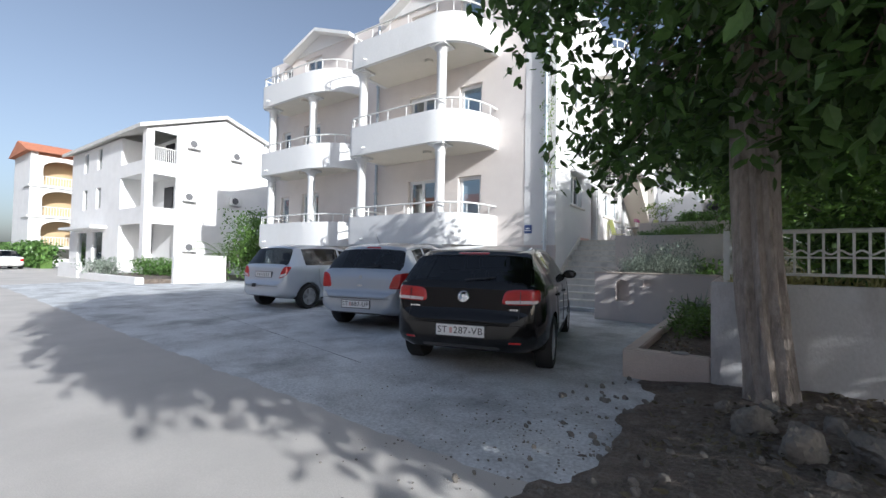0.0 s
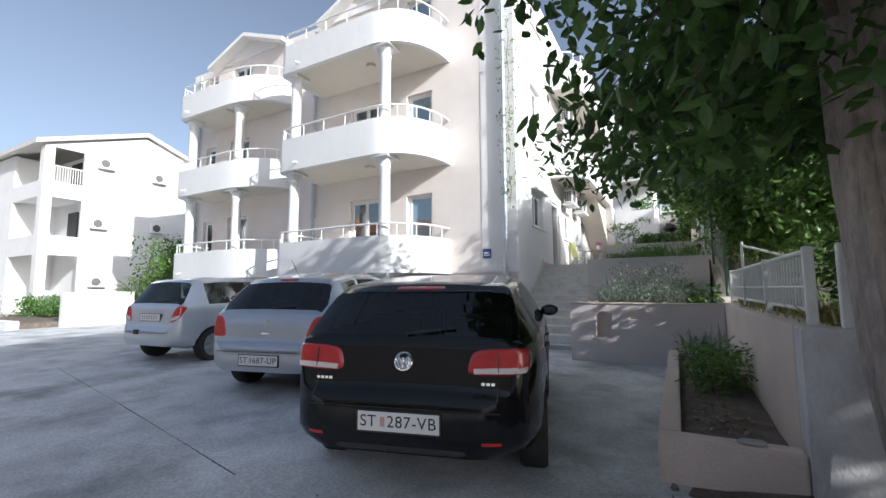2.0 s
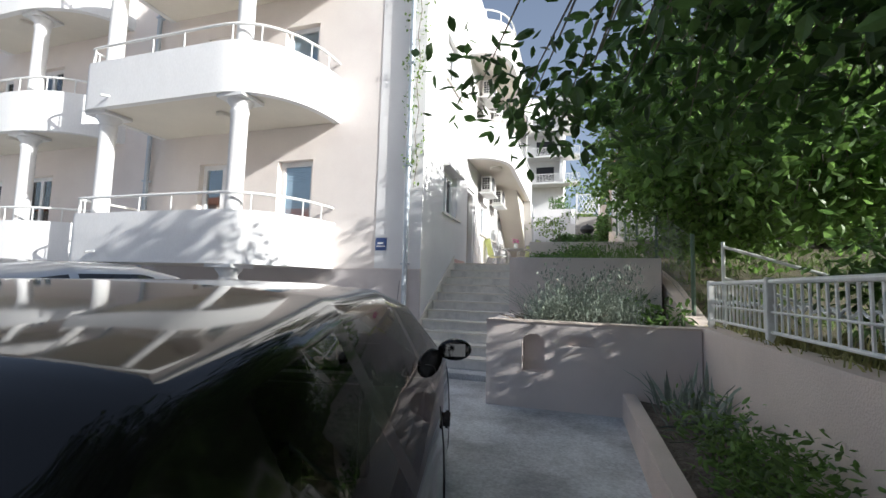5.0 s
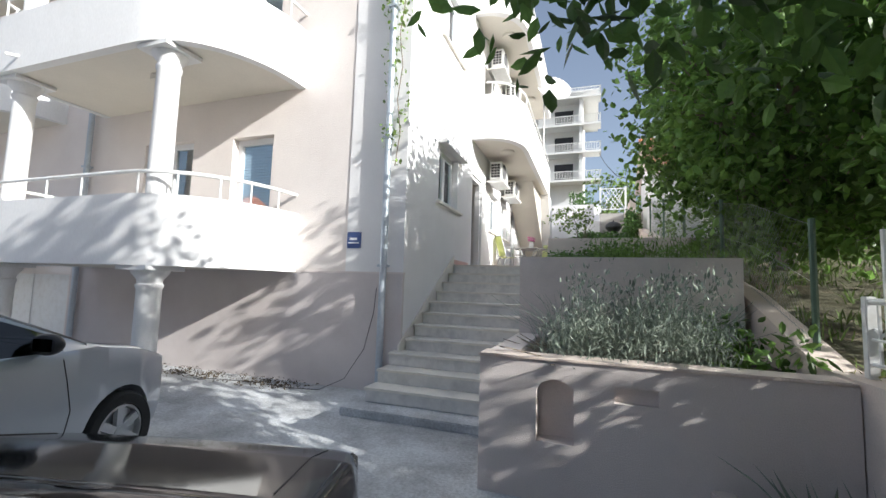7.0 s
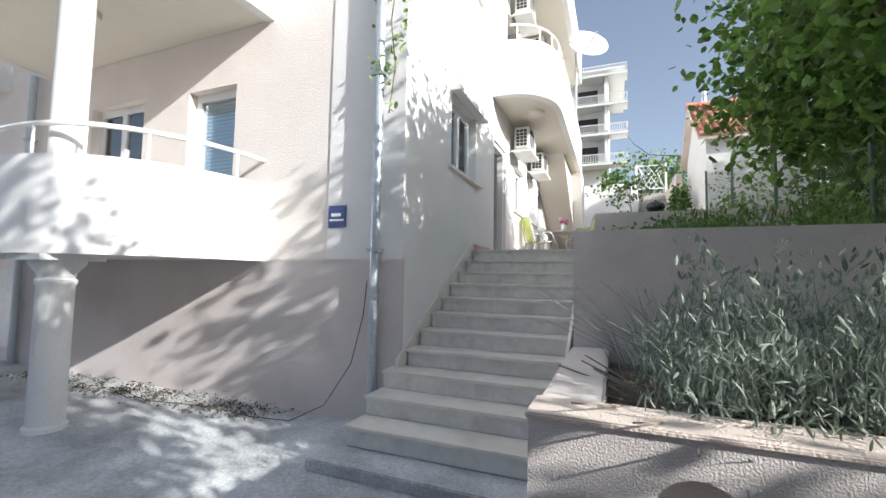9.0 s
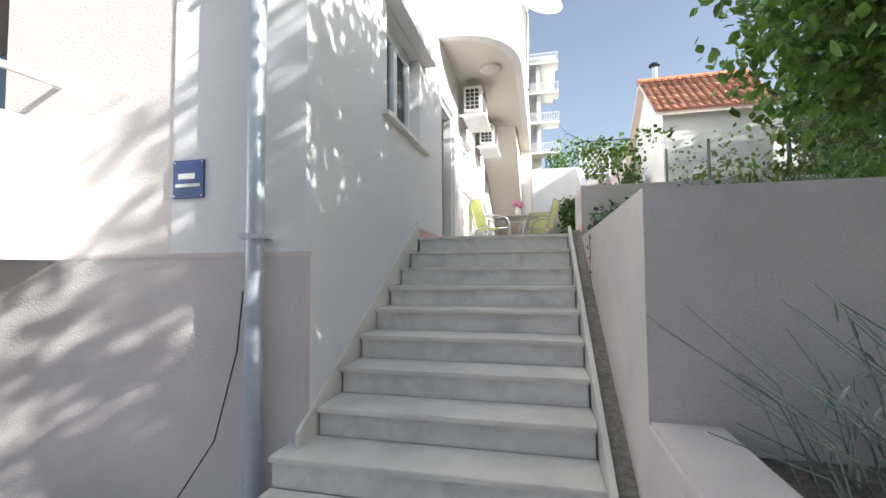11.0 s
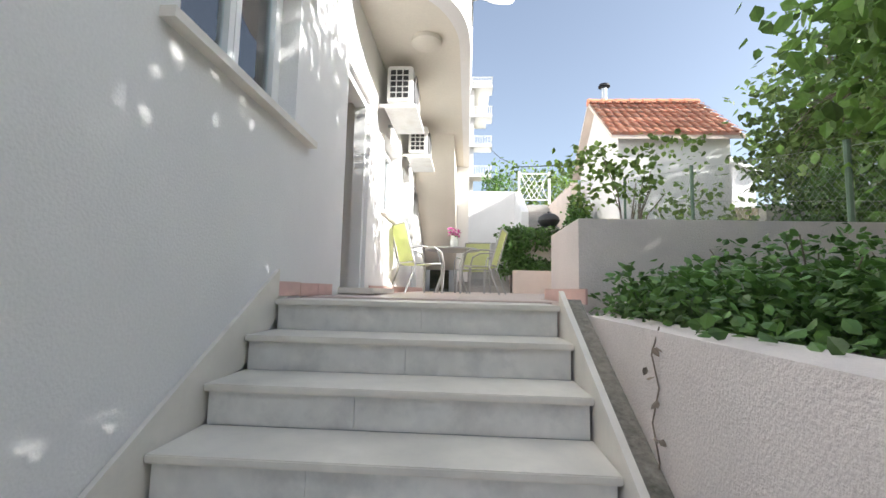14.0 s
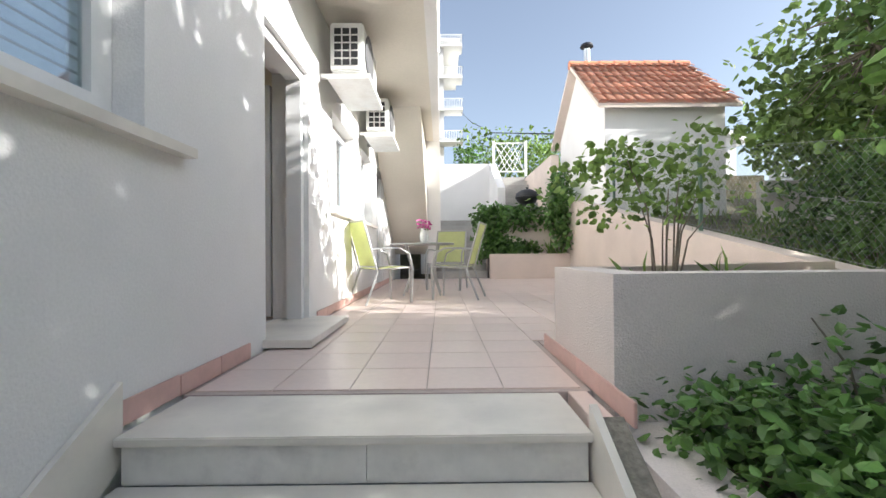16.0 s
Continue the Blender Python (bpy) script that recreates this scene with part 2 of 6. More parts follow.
def tube(bm, pts, r, seg=8, taper=None):
    """A round bar along a polyline; taper: radius at its end."""
    pts = [Vector(p) for p in pts]
    rings = []
    for i, p in enumerate(pts):
        d = (pts[min(i + 1, len(pts) - 1)] - pts[max(i - 1, 0)]).normalized()
        side = d.orthogonal().normalized() if not rings else (side - d * side.dot(d)).normalized()
        up = d.cross(side)
        rr = r if taper is None else r + (taper - r) * i / (len(pts) - 1)
        rings.append([bm.verts.new(p + rr * (math.cos(2 * math.pi * k / seg) * side + math.sin(2 * math.pi * k / seg) * up)) for k in range(seg)])
    for a, b in zip(rings, rings[1:]):
        for k in range(seg):
            bm.faces.new((a[k], a[(k + 1) % seg], b[(k + 1) % seg], b[k]))
    bm.faces.new(rings[0][::-1])
    bm.faces.new(rings[-1])
    return bm


def lathe(bm, profile, seg=20, at=(0, 0, 0), m=None):
    """A turned body round z from rows of (radius, height)."""
    rings = []
    for r, z in profile:
        row = [Vector((at[0] + r * math.cos(2 * math.pi * k / seg), at[1] + r * math.sin(2 * math.pi * k / seg), at[2] + z)) for k in range(seg)]
        rings.append([bm.verts.new(m @ p if m else p) for p in row])
    for a, b in zip(rings, rings[1:]):
        for k in range(seg):
            bm.faces.new((a[k], a[(k + 1) % seg], b[(k + 1) % seg], b[k]))
    bm.faces.new(rings[0][::-1])
    bm.faces.new(rings[-1])
    return bm


def holed_wall(bm, a0, a1, z0, z1, t0, t1, holes, axis="x"):
    """An upright wall along x (or y) with openings (a, b, low, high) right through it; t0, t1: its two faces."""
    us = sorted({a0, a1, *[h[0] for h in holes], *[h[1] for h in holes]})
    ws = sorted({z0, z1, *[h[2] for h in holes], *[h[3] for h in holes]})
    us, ws = [u for u in us if a0 <= u <= a1], [w for w in ws if z0 <= w <= z1]

    def solid(i, k):
        if not (0 <= i < len(us) - 1 and 0 <= k < len(ws) - 1):
            return False
        u, w = (us[i] + us[i + 1]) / 2, (ws[k] + ws[k + 1]) / 2
        return not any(h[0] < u < h[1] and h[2] < w < h[3] for h in holes)

    def quad(*p):
        bm.faces.new([bm.verts.new((u, t, w) if axis == "x" else (t, u, w)) for u, t, w in p])

    for i in range(len(us) - 1):
        for k in range(len(ws) - 1):
            if not solid(i, k):
                continue
            u, v, w, x = us[i], us[i + 1], ws[k], ws[k + 1]
            quad((u, t0, w), (v, t0, w), (v, t0, x), (u, t0, x))
            quad((u, t1, w), (v, t1, w), (v, t1, x), (u, t1, x))
            if not solid(i - 1, k):
                quad((u, t0, w), (u, t1, w), (u, t1, x), (u, t0, x))
            if not solid(i + 1, k):
                quad((v, t0, w), (v, t1, w), (v, t1, x), (v, t0, x))
            if not solid(i, k - 1):
                quad((u, t0, w), (v, t0, w), (v, t1, w), (u, t1, w))
            if not solid(i, k + 1):
                quad((u, t0, x), (v, t0, x), (v, t1, x), (u, t1, x))
    bmesh.ops.remove_doubles(bm, verts=bm.verts, dist=1e-4)
    return bm


def ground_z(x, y):
    return 0.0 if y >= 6 else max(-0.14, 0.02 * (y - 6))


# ---- ground ----
def sheet(xs, ys, height):
    bm = bmesh.new()
    grid = [[bm.verts.new((x, y, height(x, y))) for x in xs] for y in ys]
    for a, b in zip(grid, grid[1:]):
        for i in range(len(xs) - 1):
            bm.faces.new((a[i], a[i + 1], b[i + 1], b[i]))
    return bm


def far_rise(x, y):
    """The land: level round the yard, rising to a hillside behind."""
    return ground_z(x, y) - 0.03 + (0.0 if y < 24 else 0.2 * (y - 24) if y < 62 else 7.6)


XS = [-2500, -900, -300, -120, -60, -40, -25, -16, -10, -7, -4, -2, 0, 2, 4, 8, 16, 30, 60, 120, 300, 900, 2500]
YS = [-2500, -900, -300, -100, -40, -20, -10, -5, -2, 0, 2, 4, 6, 8, 12, 24, 30, 40, 62, 120, 300, 900, 2500]
structure("ground", sheet(XS, YS, far_rise), GRASSY, "dry grassy earth of the plot and the hillside", "ground")
# the yard slab meets the street along a slanting line
def yard_edge(x):
    return 2.35 if x > -1 else 2.35 - 0.06 * (x + 1) if x > -20 else 3.5


rx = [-60, -40, -28, -22, -17, -12, -8, -5, -3, -2, -1, 0, 1.2, 3, 6, 12, 30]
bm = bmesh.new()
low, high = [], []
for x in rx:
    low.append(bm.verts.new((x, -9.0, ground_z(x, -9) - 0.006)))
    high.append(bm.verts.new((x, yard_edge(x) + 0.4, ground_z(x, yard_edge(x) + 0.4) - 0.006)))
for i in range(len(rx) - 1):
    bm.faces.new((low[i], low[i + 1], high[i + 1], high[i]))
road = structure("road", bm, ROAD, "worn pale grey asphalt street in patchy sunlight", "road")
bm = bmesh.new()
rows = []
for i in range(180):
    x = -22 + 22.3 * i / 179
    ragged = yard_edge(x) + 0.07 * noise.noise(Vector((x * 1.3, 0, 9))) + 0.05 * noise.noise(Vector((x * 5, 0, 4)))
    col = []
    for k in range(15):
        y = ragged + (0.16 * k if k < 2 else 0.16 + (11.56 - ragged) * (k - 1) / 13)
        col.append(bm.verts.new((x, y, ground_z(x, y) + (-0.008 if k == 0 else 0.012 + 0.006 * noise.noise(Vector((x, y, 3)))))))
    rows.append(col)
for a, b in zip(rows, rows[1:]):
    for k in range(14):
        bm.faces.new((a[k], b[k], b[k + 1], a[k + 1]))
structure("yard_paving", bm, CONC, "worn stained grey concrete parking yard in front of the house", "paving")
structure("pavement", sheet([-62, -50, -40, -30, -22.02], [3.6, 4.5, 6, 8, 10, 12.2], lambda x, y: ground_z(x, y) + 0.004), ROAD, "pale worn asphalt in front of the neighbour plots", "pavement")
# dark joint across the yard
bm = bmesh.new()
tube(bm, [(-9.5, 4.9, ground_z(0, 4.9) + 0.008), (-6, 4.25, ground_z(0, 4.25) + 0.008), (-3.2, 3.7, ground_z(0, 3.7) + 0.008)], 0.007, 6)
structure("paving_joint", bm, DARK, "dark crack-like expansion joint across the concrete yard", "joint")
def bed_z(x, y):
    edge = x + 0.35 + 0.4 * noise.noise(Vector((x * 1.1, y * 1.4, 7)))
    return ground_z(x, y) + 0.012 + min(0.14, 0.11 * edge) + 0.02 * noise.noise(Vector((x * 5, y * 5, 2)))


bm = sheet([-1.2 + 0.1 * k for k in range(50)] + [4, 6, 9], [1.9 + 0.1 * k for k in range(31)] + [4.95], bed_z)
structure("tree_bed", bm, EARTH, "bare dark earth with debris round the foot of the tree", "soil", True)

# ---- apartment building ----
FY, SX = 11.63, -3.79
LEVELS = ((1.65, 2.56, 2.86), (4.6, 5.53, 5.86), (7.5, 8.36, 8.72))
house = thing("apartment_building", "white three-storey apartment house with rounded balconies and columns", "house", (0, 0, 0))
front_holes = []
for zf in (1.9, 4.85, 7.75):
    front_holes += [(-9.15, -7.95, zf, zf + 2.05), (-7.05, -6.2, zf + 0.15, zf + 2.0), (-15.1, -14.0, zf, zf + 2.05), (-16.6, -16.0, zf + 0.3, zf + 2.0)]
garage = (-13.6, -10.95, 0.2, 1.5)
bm = holed_wall(bmesh.new(), -17.3, SX - 0.3, -0.15, 10.1, FY, FY + 0.3, front_holes + [garage])
front = part("front_wall", bm, PEACH, house, "peach-tinted rendered front wall")
side_holes = [(12.95, 14.02, 2.97, 3.98), (15.1, 15.97, 1.98, 4.02), (16.75, 17.85, 2.97, 3.98), (18.3, 19.2, 2.97, 3.98), (19.7, 20.5, 1.98, 4.02),
              (13.0, 14.0, 6.0, 7.1), (16.0, 16.9, 4.95, 7.0), (13.0, 14.0, 9.0, 9.9)]
bm = holed_wall(bmesh.new(), FY, 23.5, -0.15, 10.1, SX - 0.3, SX, side_holes, "y")
part("side_wall", bm, WHITE, house, "white rendered side wall")
part("back_wall", boxes((-17.3, SX, 23.5, 23.8, -0.15, 10.1)), WHITE, house)
part("end_wall", boxes((-17.6, -17.3, FY, 23.8, -0.15, 10.1)), WHITE, house)
for z in (1.55, 4.6, 7.5):
    part("floor_slab", boxes((-17.29, SX - 0.31, FY + 0.31, 23.49, z, z + 0.25)), ROOM, house)
part("partition", boxes((-17.29, SX - 0.31, 16.1, 16.25, 0.0, 9.9)), ROOM, house)
# roof with cross gables over the bays
bm = bmesh.new()
extrude(bm, [(-17.5, FY + 0.6, 10.11), (-17.5, 23.7, 10.11), (-17.5, 17.7, 11.6)], (11.2, 0, 0))
part("roof", bm, ROOFTILE, house, "low pitched clay tile roof")
for x0, x1, apex in ((-15.9, -12.2, 10.62), (-10.1, -5.6, 11.0)):
    xm = (x0 + x1) / 2
    bm = bmesh.new()
    extrude(bm, [(x0, FY - 0.05, 10.0), (x1, FY - 0.05, 10.0), (xm, FY - 0.05, apex)], (0, 3.0, 0))
    part("gable", bm, WHITE, house)
    bm = bmesh.new()
    for a, b in (((x0 - 0.25, 9.85), (xm, apex + 0.02)), ((x1 + 0.25, 9.85), (xm, apex + 0.02))):
        extrude(bm, [(a[0], FY - 0.4, a[1]), (b[0], FY - 0.4, b[1]), (b[0], FY - 0.4, b[1] + 0.14), (a[0], FY - 0.4, a[1] + 0.14)], (0, 3.2, 0))
    part("gable_cornice", bm, BALC, house, "white moulded gable cornice")
# smooth pilaster at the corner, proud of the rough front
part("corner_pilaster", boxes((-4.72, SX + 0.004, FY - 0.012, FY + 0.04, 1.68, 10.05)), WHITE, house)
part("plinth_band", boxes((-5.5, SX + 0.012, FY - 0.02, FY + 0.045, 1.655, 1.68)), ROUGHCAST, house)
part("plinth_render", boxes((-10.9, SX + 0.006, FY - 0.014, FY + 0.04, -0.05, 1.655)), material("plinth_paint", (0.65, 0.595, 0.575), 0.9, vary=0.06, scale=1.2, fine=60, bump=0.5, depth=0.012, dirt=(0.42, 0.36, 0.34), dirt_amount=0.3), house, "dusky rough plinth render")
part("garage_door", boxes((-13.55, -11.0, FY + 0.12, FY + 0.16, 0.2, 1.5), (-12.3, -12.26, FY + 0.1, FY + 0.13, 0.2, 1.5)), PAINTWHITE, house, "dull white garage door")


def balcony_ring(x_left, y_front, x_curve, x_wall, r_left=0.25, inset=0.0, power=2.3):
    """The balcony's edge from its left end on the wall round to its right end on the wall."""
    pts = [(x_left + inset, FY)]
    for k in range(7):
        a = math.pi / 2 * k / 6
        pts.append((x_left + r_left - (r_left - inset) * math.cos(a), y_front + r_left - (r_left - inset) * math.sin(a)))
    for k in range(19):
        a = math.pi / 2 * k / 18
        rx_, ry_ = x_wall - x_curve - inset, FY - y_front - inset
        pts.append((x_curve + rx_ * abs(math.sin(a)) ** (2 / power), FY - ry_ * abs(math.cos(a)) ** (2 / power)))
    return pts


def offset_wall(bm, outer, inner, z0, z1):
    n = len(outer)
    v = [[bm.verts.new((p[0], p[1], z)) for p in ring] for ring, z in ((outer, z0), (outer, z1), (inner, z1), (inner, z0))]
    for a, b in ((0, 1), (1, 2), (2, 3), (3, 0)):
        for i in range(n - 1):
            bm.faces.new((v[a][i], v[a][i + 1], v[b][i + 1], v[b][i]))
    for i in (0, n - 1):
        bm.faces.new([v[k][i] for k in range(4)])
    return bm


def column(x, y, z0, z1):
    h = z1 - z0
    bm = bmesh.new()
    lathe(bm, [(0.17, 0), (0.17, 0.05), (0.145, 0.07), (0.145, h - 0.3), (0.16, h - 0.28), (0.16, h - 0.24), (0.145, h - 0.23), (0.15, h - 0.18), (0.22, h - 0.09), (0.22, h - 0.06)], 24, (x, y, z0))
    box(bm, x - 0.27, x + 0.27, y - 0.27, y + 0.27, z1 - 0.06, z1 - 0.002)
    return part("column", bm, BALC, house, "", True)


BAYS = ((-10.35, 9.85, -7.1, -5.62, ((-6.75, 10.18), (-10.0, 10.2))), (-16.25, 10.3, -13.7, -11.55, ((-13.25, 10.68), (-15.9, 10.68))))
for xl, yf, xc, xw, cols in BAYS:
    for n, (z0, z1, z2) in enumerate(LEVELS):
        outer, inner = balcony_ring(xl, yf, xc, xw), balcony_ring(xl, yf, xc, xw, inset=0.13)
        bm = bmesh.new()
        offset_wall(bm, outer, inner, z0, z1)
        balcony = part("balcony_parapet", bm, BALC, house, "white rounded balcony parapet with weather stains", True)
        bm = bmesh.new()
        extrude(bm, [(p[0], min(p[1], FY - 0.003), z0 + 0.012) for p in inner], (0, 0, 0.2))
        part("balcony_slab", bm, SOFFIT, house)
        mid = balcony_ring(xl, yf, xc, xw, inset=0.06)
        bm = bmesh.new()
        tube(bm, [(p[0], p[1], z2) for p in mid], 0.026, 8)
        part("rail", bm, PAINTWHITE, balcony, "", True)
        for i in (1, 4, 7, 10, 14, 18, 21, 24):
            if i < len(mid):
                part("rail_post", tube(bmesh.new(), [(*mid[i], z1 - 0.01), (*mid[i], z2 - 0.01)], 0.014, 6), PAINTWHITE, balcony)
        for f in (0.25, 0.5, 0.75):
            x = mid[7][0] + (mid[8][0] - mid[7][0]) * f
            part("rail_post", tube(bmesh.new(), [(x, mid[7][1], z1 - 0.01), (x, mid[7][1], z2 - 0.01)], 0.014, 6), PAINTWHITE, balcony)
        part("drain_spout", tube(bmesh.new(), [((xl * 0.75 + xc * 0.25), yf - 0.16, z0 + 0.16), ((xl * 0.75 + xc * 0.25), yf + 0.02, z0 + 0.2)], 0.025, 8), PAINTWHITE, balcony)
        if n:
            lamp = lathe(bmesh.new(), [(0.13, 0), (0.14, 0.02), (0.14, 0.075)], 20, ((xl + xc) / 2 + 1.1, 10.7, z0 - 0.065))
            part("ceiling_lamp", lamp, SOFFIT, house, "round pale ceiling lamp", True)
        for cx, cy in cols:
            below = 0.0 if n == 0 else LEVELS[n - 1][0] + 0.2
            column(cx, cy, below, z0)


def window(plane, a0, a1, z0, z1, depth=0.12, leaves=2, blind=True, face="front", parent=None, sill=True):
    """A white window or glazed door in an opening of the front (y) or side (x) wall."""
    # local x along the wall, local y inwards
    fm = (lambda a, d, z: Vector((a, plane + d, z))) if face == "front" else (lambda a, d, z: Vector((plane - d, a, z)))

    def slab(bm, u0, u1, d0, d1, w0, w1):
        p, q = fm(u0, d0, w0), fm(u1, d1, w1)
        box(bm, min(p.x, q.x), max(p.x, q.x), min(p.y, q.y), max(p.y, q.y), w0, w1)

    bm = bmesh.new()
    f = 0.06
    e = 0.003
    slab(bm, a0 + e, a1 - e, depth, depth + 0.07, z0 + e, z0 + f)
    slab(bm, a0 + e, a1 - e, depth, depth + 0.07, z1 - f, z1 - e)
    slab(bm, a0 + e, a0 + f, depth, depth + 0.07, z0 + f, z1 - f)
    slab(bm, a1 - f, a1 - e, depth, depth + 0.07, z0 + f, z1 - f)
    w = part("window", bm, PVC, parent, "white-framed window")
    step = (a1 - a0 - 2 * f) / leaves
    for k in range(leaves):
        u0, u1 = a0 + f + k * step, a0 + f + (k + 1) * step
        bm = bmesh.new()
        g = 0.05
        slab(bm, u0 + e, u1 - e, depth - 0.012, depth + 0.05, z0 + f + e, z0 + f + g)
        slab(bm, u0 + e, u1 - e, depth - 0.012, depth + 0.05, z1 - f - g, z1 - f - e)
        slab(bm, u0 + e, u0 + g, depth - 0.012, depth + 0.05, z0 + f + g, z1 - f - g)
        slab(bm, u1 - g, u1 - e, depth - 0.012, depth + 0.05, z0 + f + g, z1 - f - g)
        part("casement", bm, PVC, w)
        bm = bmesh.new()
        slab(bm, u0 + g, u1 - g, depth + 0.02, depth + 0.026, z0 + f + g, z1 - f - g)
        part("pane", bm, GLASS, w).visible_shadow = False
        if blind:
            bm = bmesh.new()
            nb = int((z1 - z0 - 2 * f) / 0.05)
            for i in range(nb):
                zz = z0 + f + 0.02 + i * 0.05
                slab(bm, u0 + g, u1 - g, depth + 0.035, depth + 0.042, zz, zz + 0.038)
            part("blind", bm, BLIND, w, "pale grey slatted roller blind")
    if sill:
        bm = bmesh.new()
        slab(bm, a0 - 0.1, a1 + 0.24 if face == "side" else a1 + 0.1, -0.06, depth + 0.0, z0 - 0.045, z0 - 0.004)
        part("sill", bm, MARBLE, w)
    return w


for k, h in enumerate(front_holes):
    window(FY, *h, leaves=2 if h[1] - h[0] > 1 else 1, blind=k % 2 == 1, parent=house, sill=h[1] - h[0] < 1)
for h in side_holes:
    if h[3] - h[2] < 1.5:
        window(SX, *h, face="side", parent=house)
# shallow shade box and slab over the near side window
part("window_hood", boxes((SX - 0.05, SX + 0.14, 12.9, 14.25, 3.99, 4.06)), WHITE, house)
# near side door: white frame, leaf ajar inside, marble threshold
bm = bmesh.new()
for r in ((15.103, 15.17, 1.985, 4.015), (15.9, 15.967, 1.985, 4.015), (15.17, 15.9, 3.94, 4.015)):
    box(bm, SX - 0.16, SX - 0.04, r[0], r[1], r[2], r[3])
door = part("door_frame", bm, PVC, house, "white door frame")
part("door_leaf", boxes((SX - 1.08, SX - 0.32, 15.975, 16.02, 2.0, 3.93), bevel=0.004), PVC, house, "white glazed door standing open inwards")
part("threshold", boxes((SX - 0.252, SX + 0.3, 15.05, 16.09, 1.94, 1.99), bevel=0.004), MARBLE, house, "marble door step")
part("room_floor", boxes((SX - 4, SX - 0.31, 14.2, 16.095, 1.85, 1.986)), TILE, house)
part("room_lining", boxes((SX - 1.7, SX - 1.66, 14.75, 16.09, 1.952, 4.3), (SX - 1.65, SX - 0.31, 14.75, 14.79, 1.952, 4.3), (SX - 1.65, SX - 0.31, 16.05, 16.09, 1.952, 4.3), (SX - 1.65, SX - 0.31, 14.8, 16.04, 4.3, 4.34)), material("room_cream", (0.78, 0.72, 0.58), 0.9, vary=0.03), house, "cream room walls inside the door")
bm = boxes((SX - 0.16, SX - 0.04, 19.703, 19.77, 1.985, 4.015), (SX - 0.16, SX - 0.04, 20.43, 20.497, 1.985, 4.015), (SX - 0.16, SX - 0.04, 19.77, 20.43, 3.94, 4.015))
part("door_frame", bm, PVC, house)
part("door_leaf", boxes((SX - 0.13, SX - 0.09, 19.775, 20.425, 2.0, 3.93)), GREY, house, "dark glazed door")
# wooden chair back glimpsed through the open door
chair_in = thing("wooden_chair", "brown wooden chair just inside the open door", "chair", (SX - 0.75, 15.5, 1.987))
part("backrest", boxes((-0.02, 0.02, -0.2, 0.2, 0.5, 0.95)), WOOD, chair_in)
part("seat", boxes((-0.4, 0.02, -0.21, 0.21, 0.43, 0.47)), WOOD, chair_in)
for lx in (-0.38, 0.0):
    for ly in (-0.19, 0.19):
        part("leg", boxes((lx - 0.02, lx + 0.02, ly - 0.02, ly + 0.02, 0, 0.43)), WOOD, chair_in)

# side balconies
SB = []
for k in range(15):
    a = math.pi / 2 * k / 14
    SB.append((SX + 1.08 * math.sin(a) ** (2 / 2.6), 16.2 - 1.25 * max(0, math.cos(a)) ** (2 / 2.6)))
SB += [(SX + 1.08, 21.4)]


def inset_path(path, d):
    return [(x - d * min(1, max(0, (x - SX) / 0.6)), y + d * max(0, min(1, (16.2 - y) / 0.6))) for x, y in path]


for z0, z1, z2 in ((4.75, 5.75, 6.05), (7.65, 8.6, 8.9)):
    bm = offset_wall(bmesh.new(), SB, inset_path(SB, 0.12), z0, z1)
    balcony = part("side_balcony_parapet", bm, WHITE, house, "white rounded side balcony parapet", True)
    bm = extrude(bmesh.new(), [(x, y, z0 + 0.014) for x, y in inset_path(SB, 0.12)] + [(SX + 0.003, 21.4, z0 + 0.014)], (0, 0, 0.2))
    part("balcony_slab", bm, SOFFIT, house)
    part("rail", tube(bmesh.new(), [(x - 0.05, y + 0.05, z2) for x, y in SB[2:]], 0.024, 8), PAINTWHITE, balcony, "", True)
    for i in (3, 7, 10, 13):
        part("rail_post", tube(bmesh.new(), [(SB[i][0] - 0.05, SB[i][1] + 0.05, z1 - 0.01), (SB[i][0] - 0.05, SB[i][1] + 0.05, z2)], 0.014, 6), PAINTWHITE, balcony)
    for y in (16.0, 19.6):
        part("ceiling_lamp", lathe(bmesh.new(), [(0.13, 0), (0.17, 0.025), (0.17, 0.075)], 24, (-3.2, y, z0 - 0.06)), SOFFIT, house, "round pale ceiling lamp", True)
# sloping underside of the outside stair at the far end
bm = extrude(bmesh.new(), [(SX + 0.005, 18.9, 4.76), (SX + 0.005, 22.6, 2.5), (SX + 0.005, 22.9, 2.5), (SX + 0.005, 21.5, 4.76)], (0.8, 0, 0))
part("stair_underside", bm, SOFFIT, house, "sloping underside of the outside stair")
bm = extrude(bmesh.new(), [(SX + 0.81, 20.9, 4.755), (SX + 0.81, 22.0, 2.2), (SX + 0.81, 22.95, 2.2), (SX + 0.81, 21.9, 4.755)], (0.28, 0, 0))
part("stair_cheek", bm, WHITE, house)
# drainpipes
for x, zt in ((-4.06, 10.0), (-10.62, 9.9), (-17.0, 9.9)):
    pipe = part("drainpipe", tube(bmesh.new(), [(x, FY - 0.09, 0.02), (x, FY - 0.09, zt)], 0.05, 12), ZINC, house, "grey zinc drainpipe", True)
    for z in (1.75, 3.6, 5.6, 7.6, 9.4):
        part("pipe_clamp", boxes((x - 0.065, x + 0.065, FY - 0.15, FY - 0.015, z, z + 0.03)), ZINC, pipe)
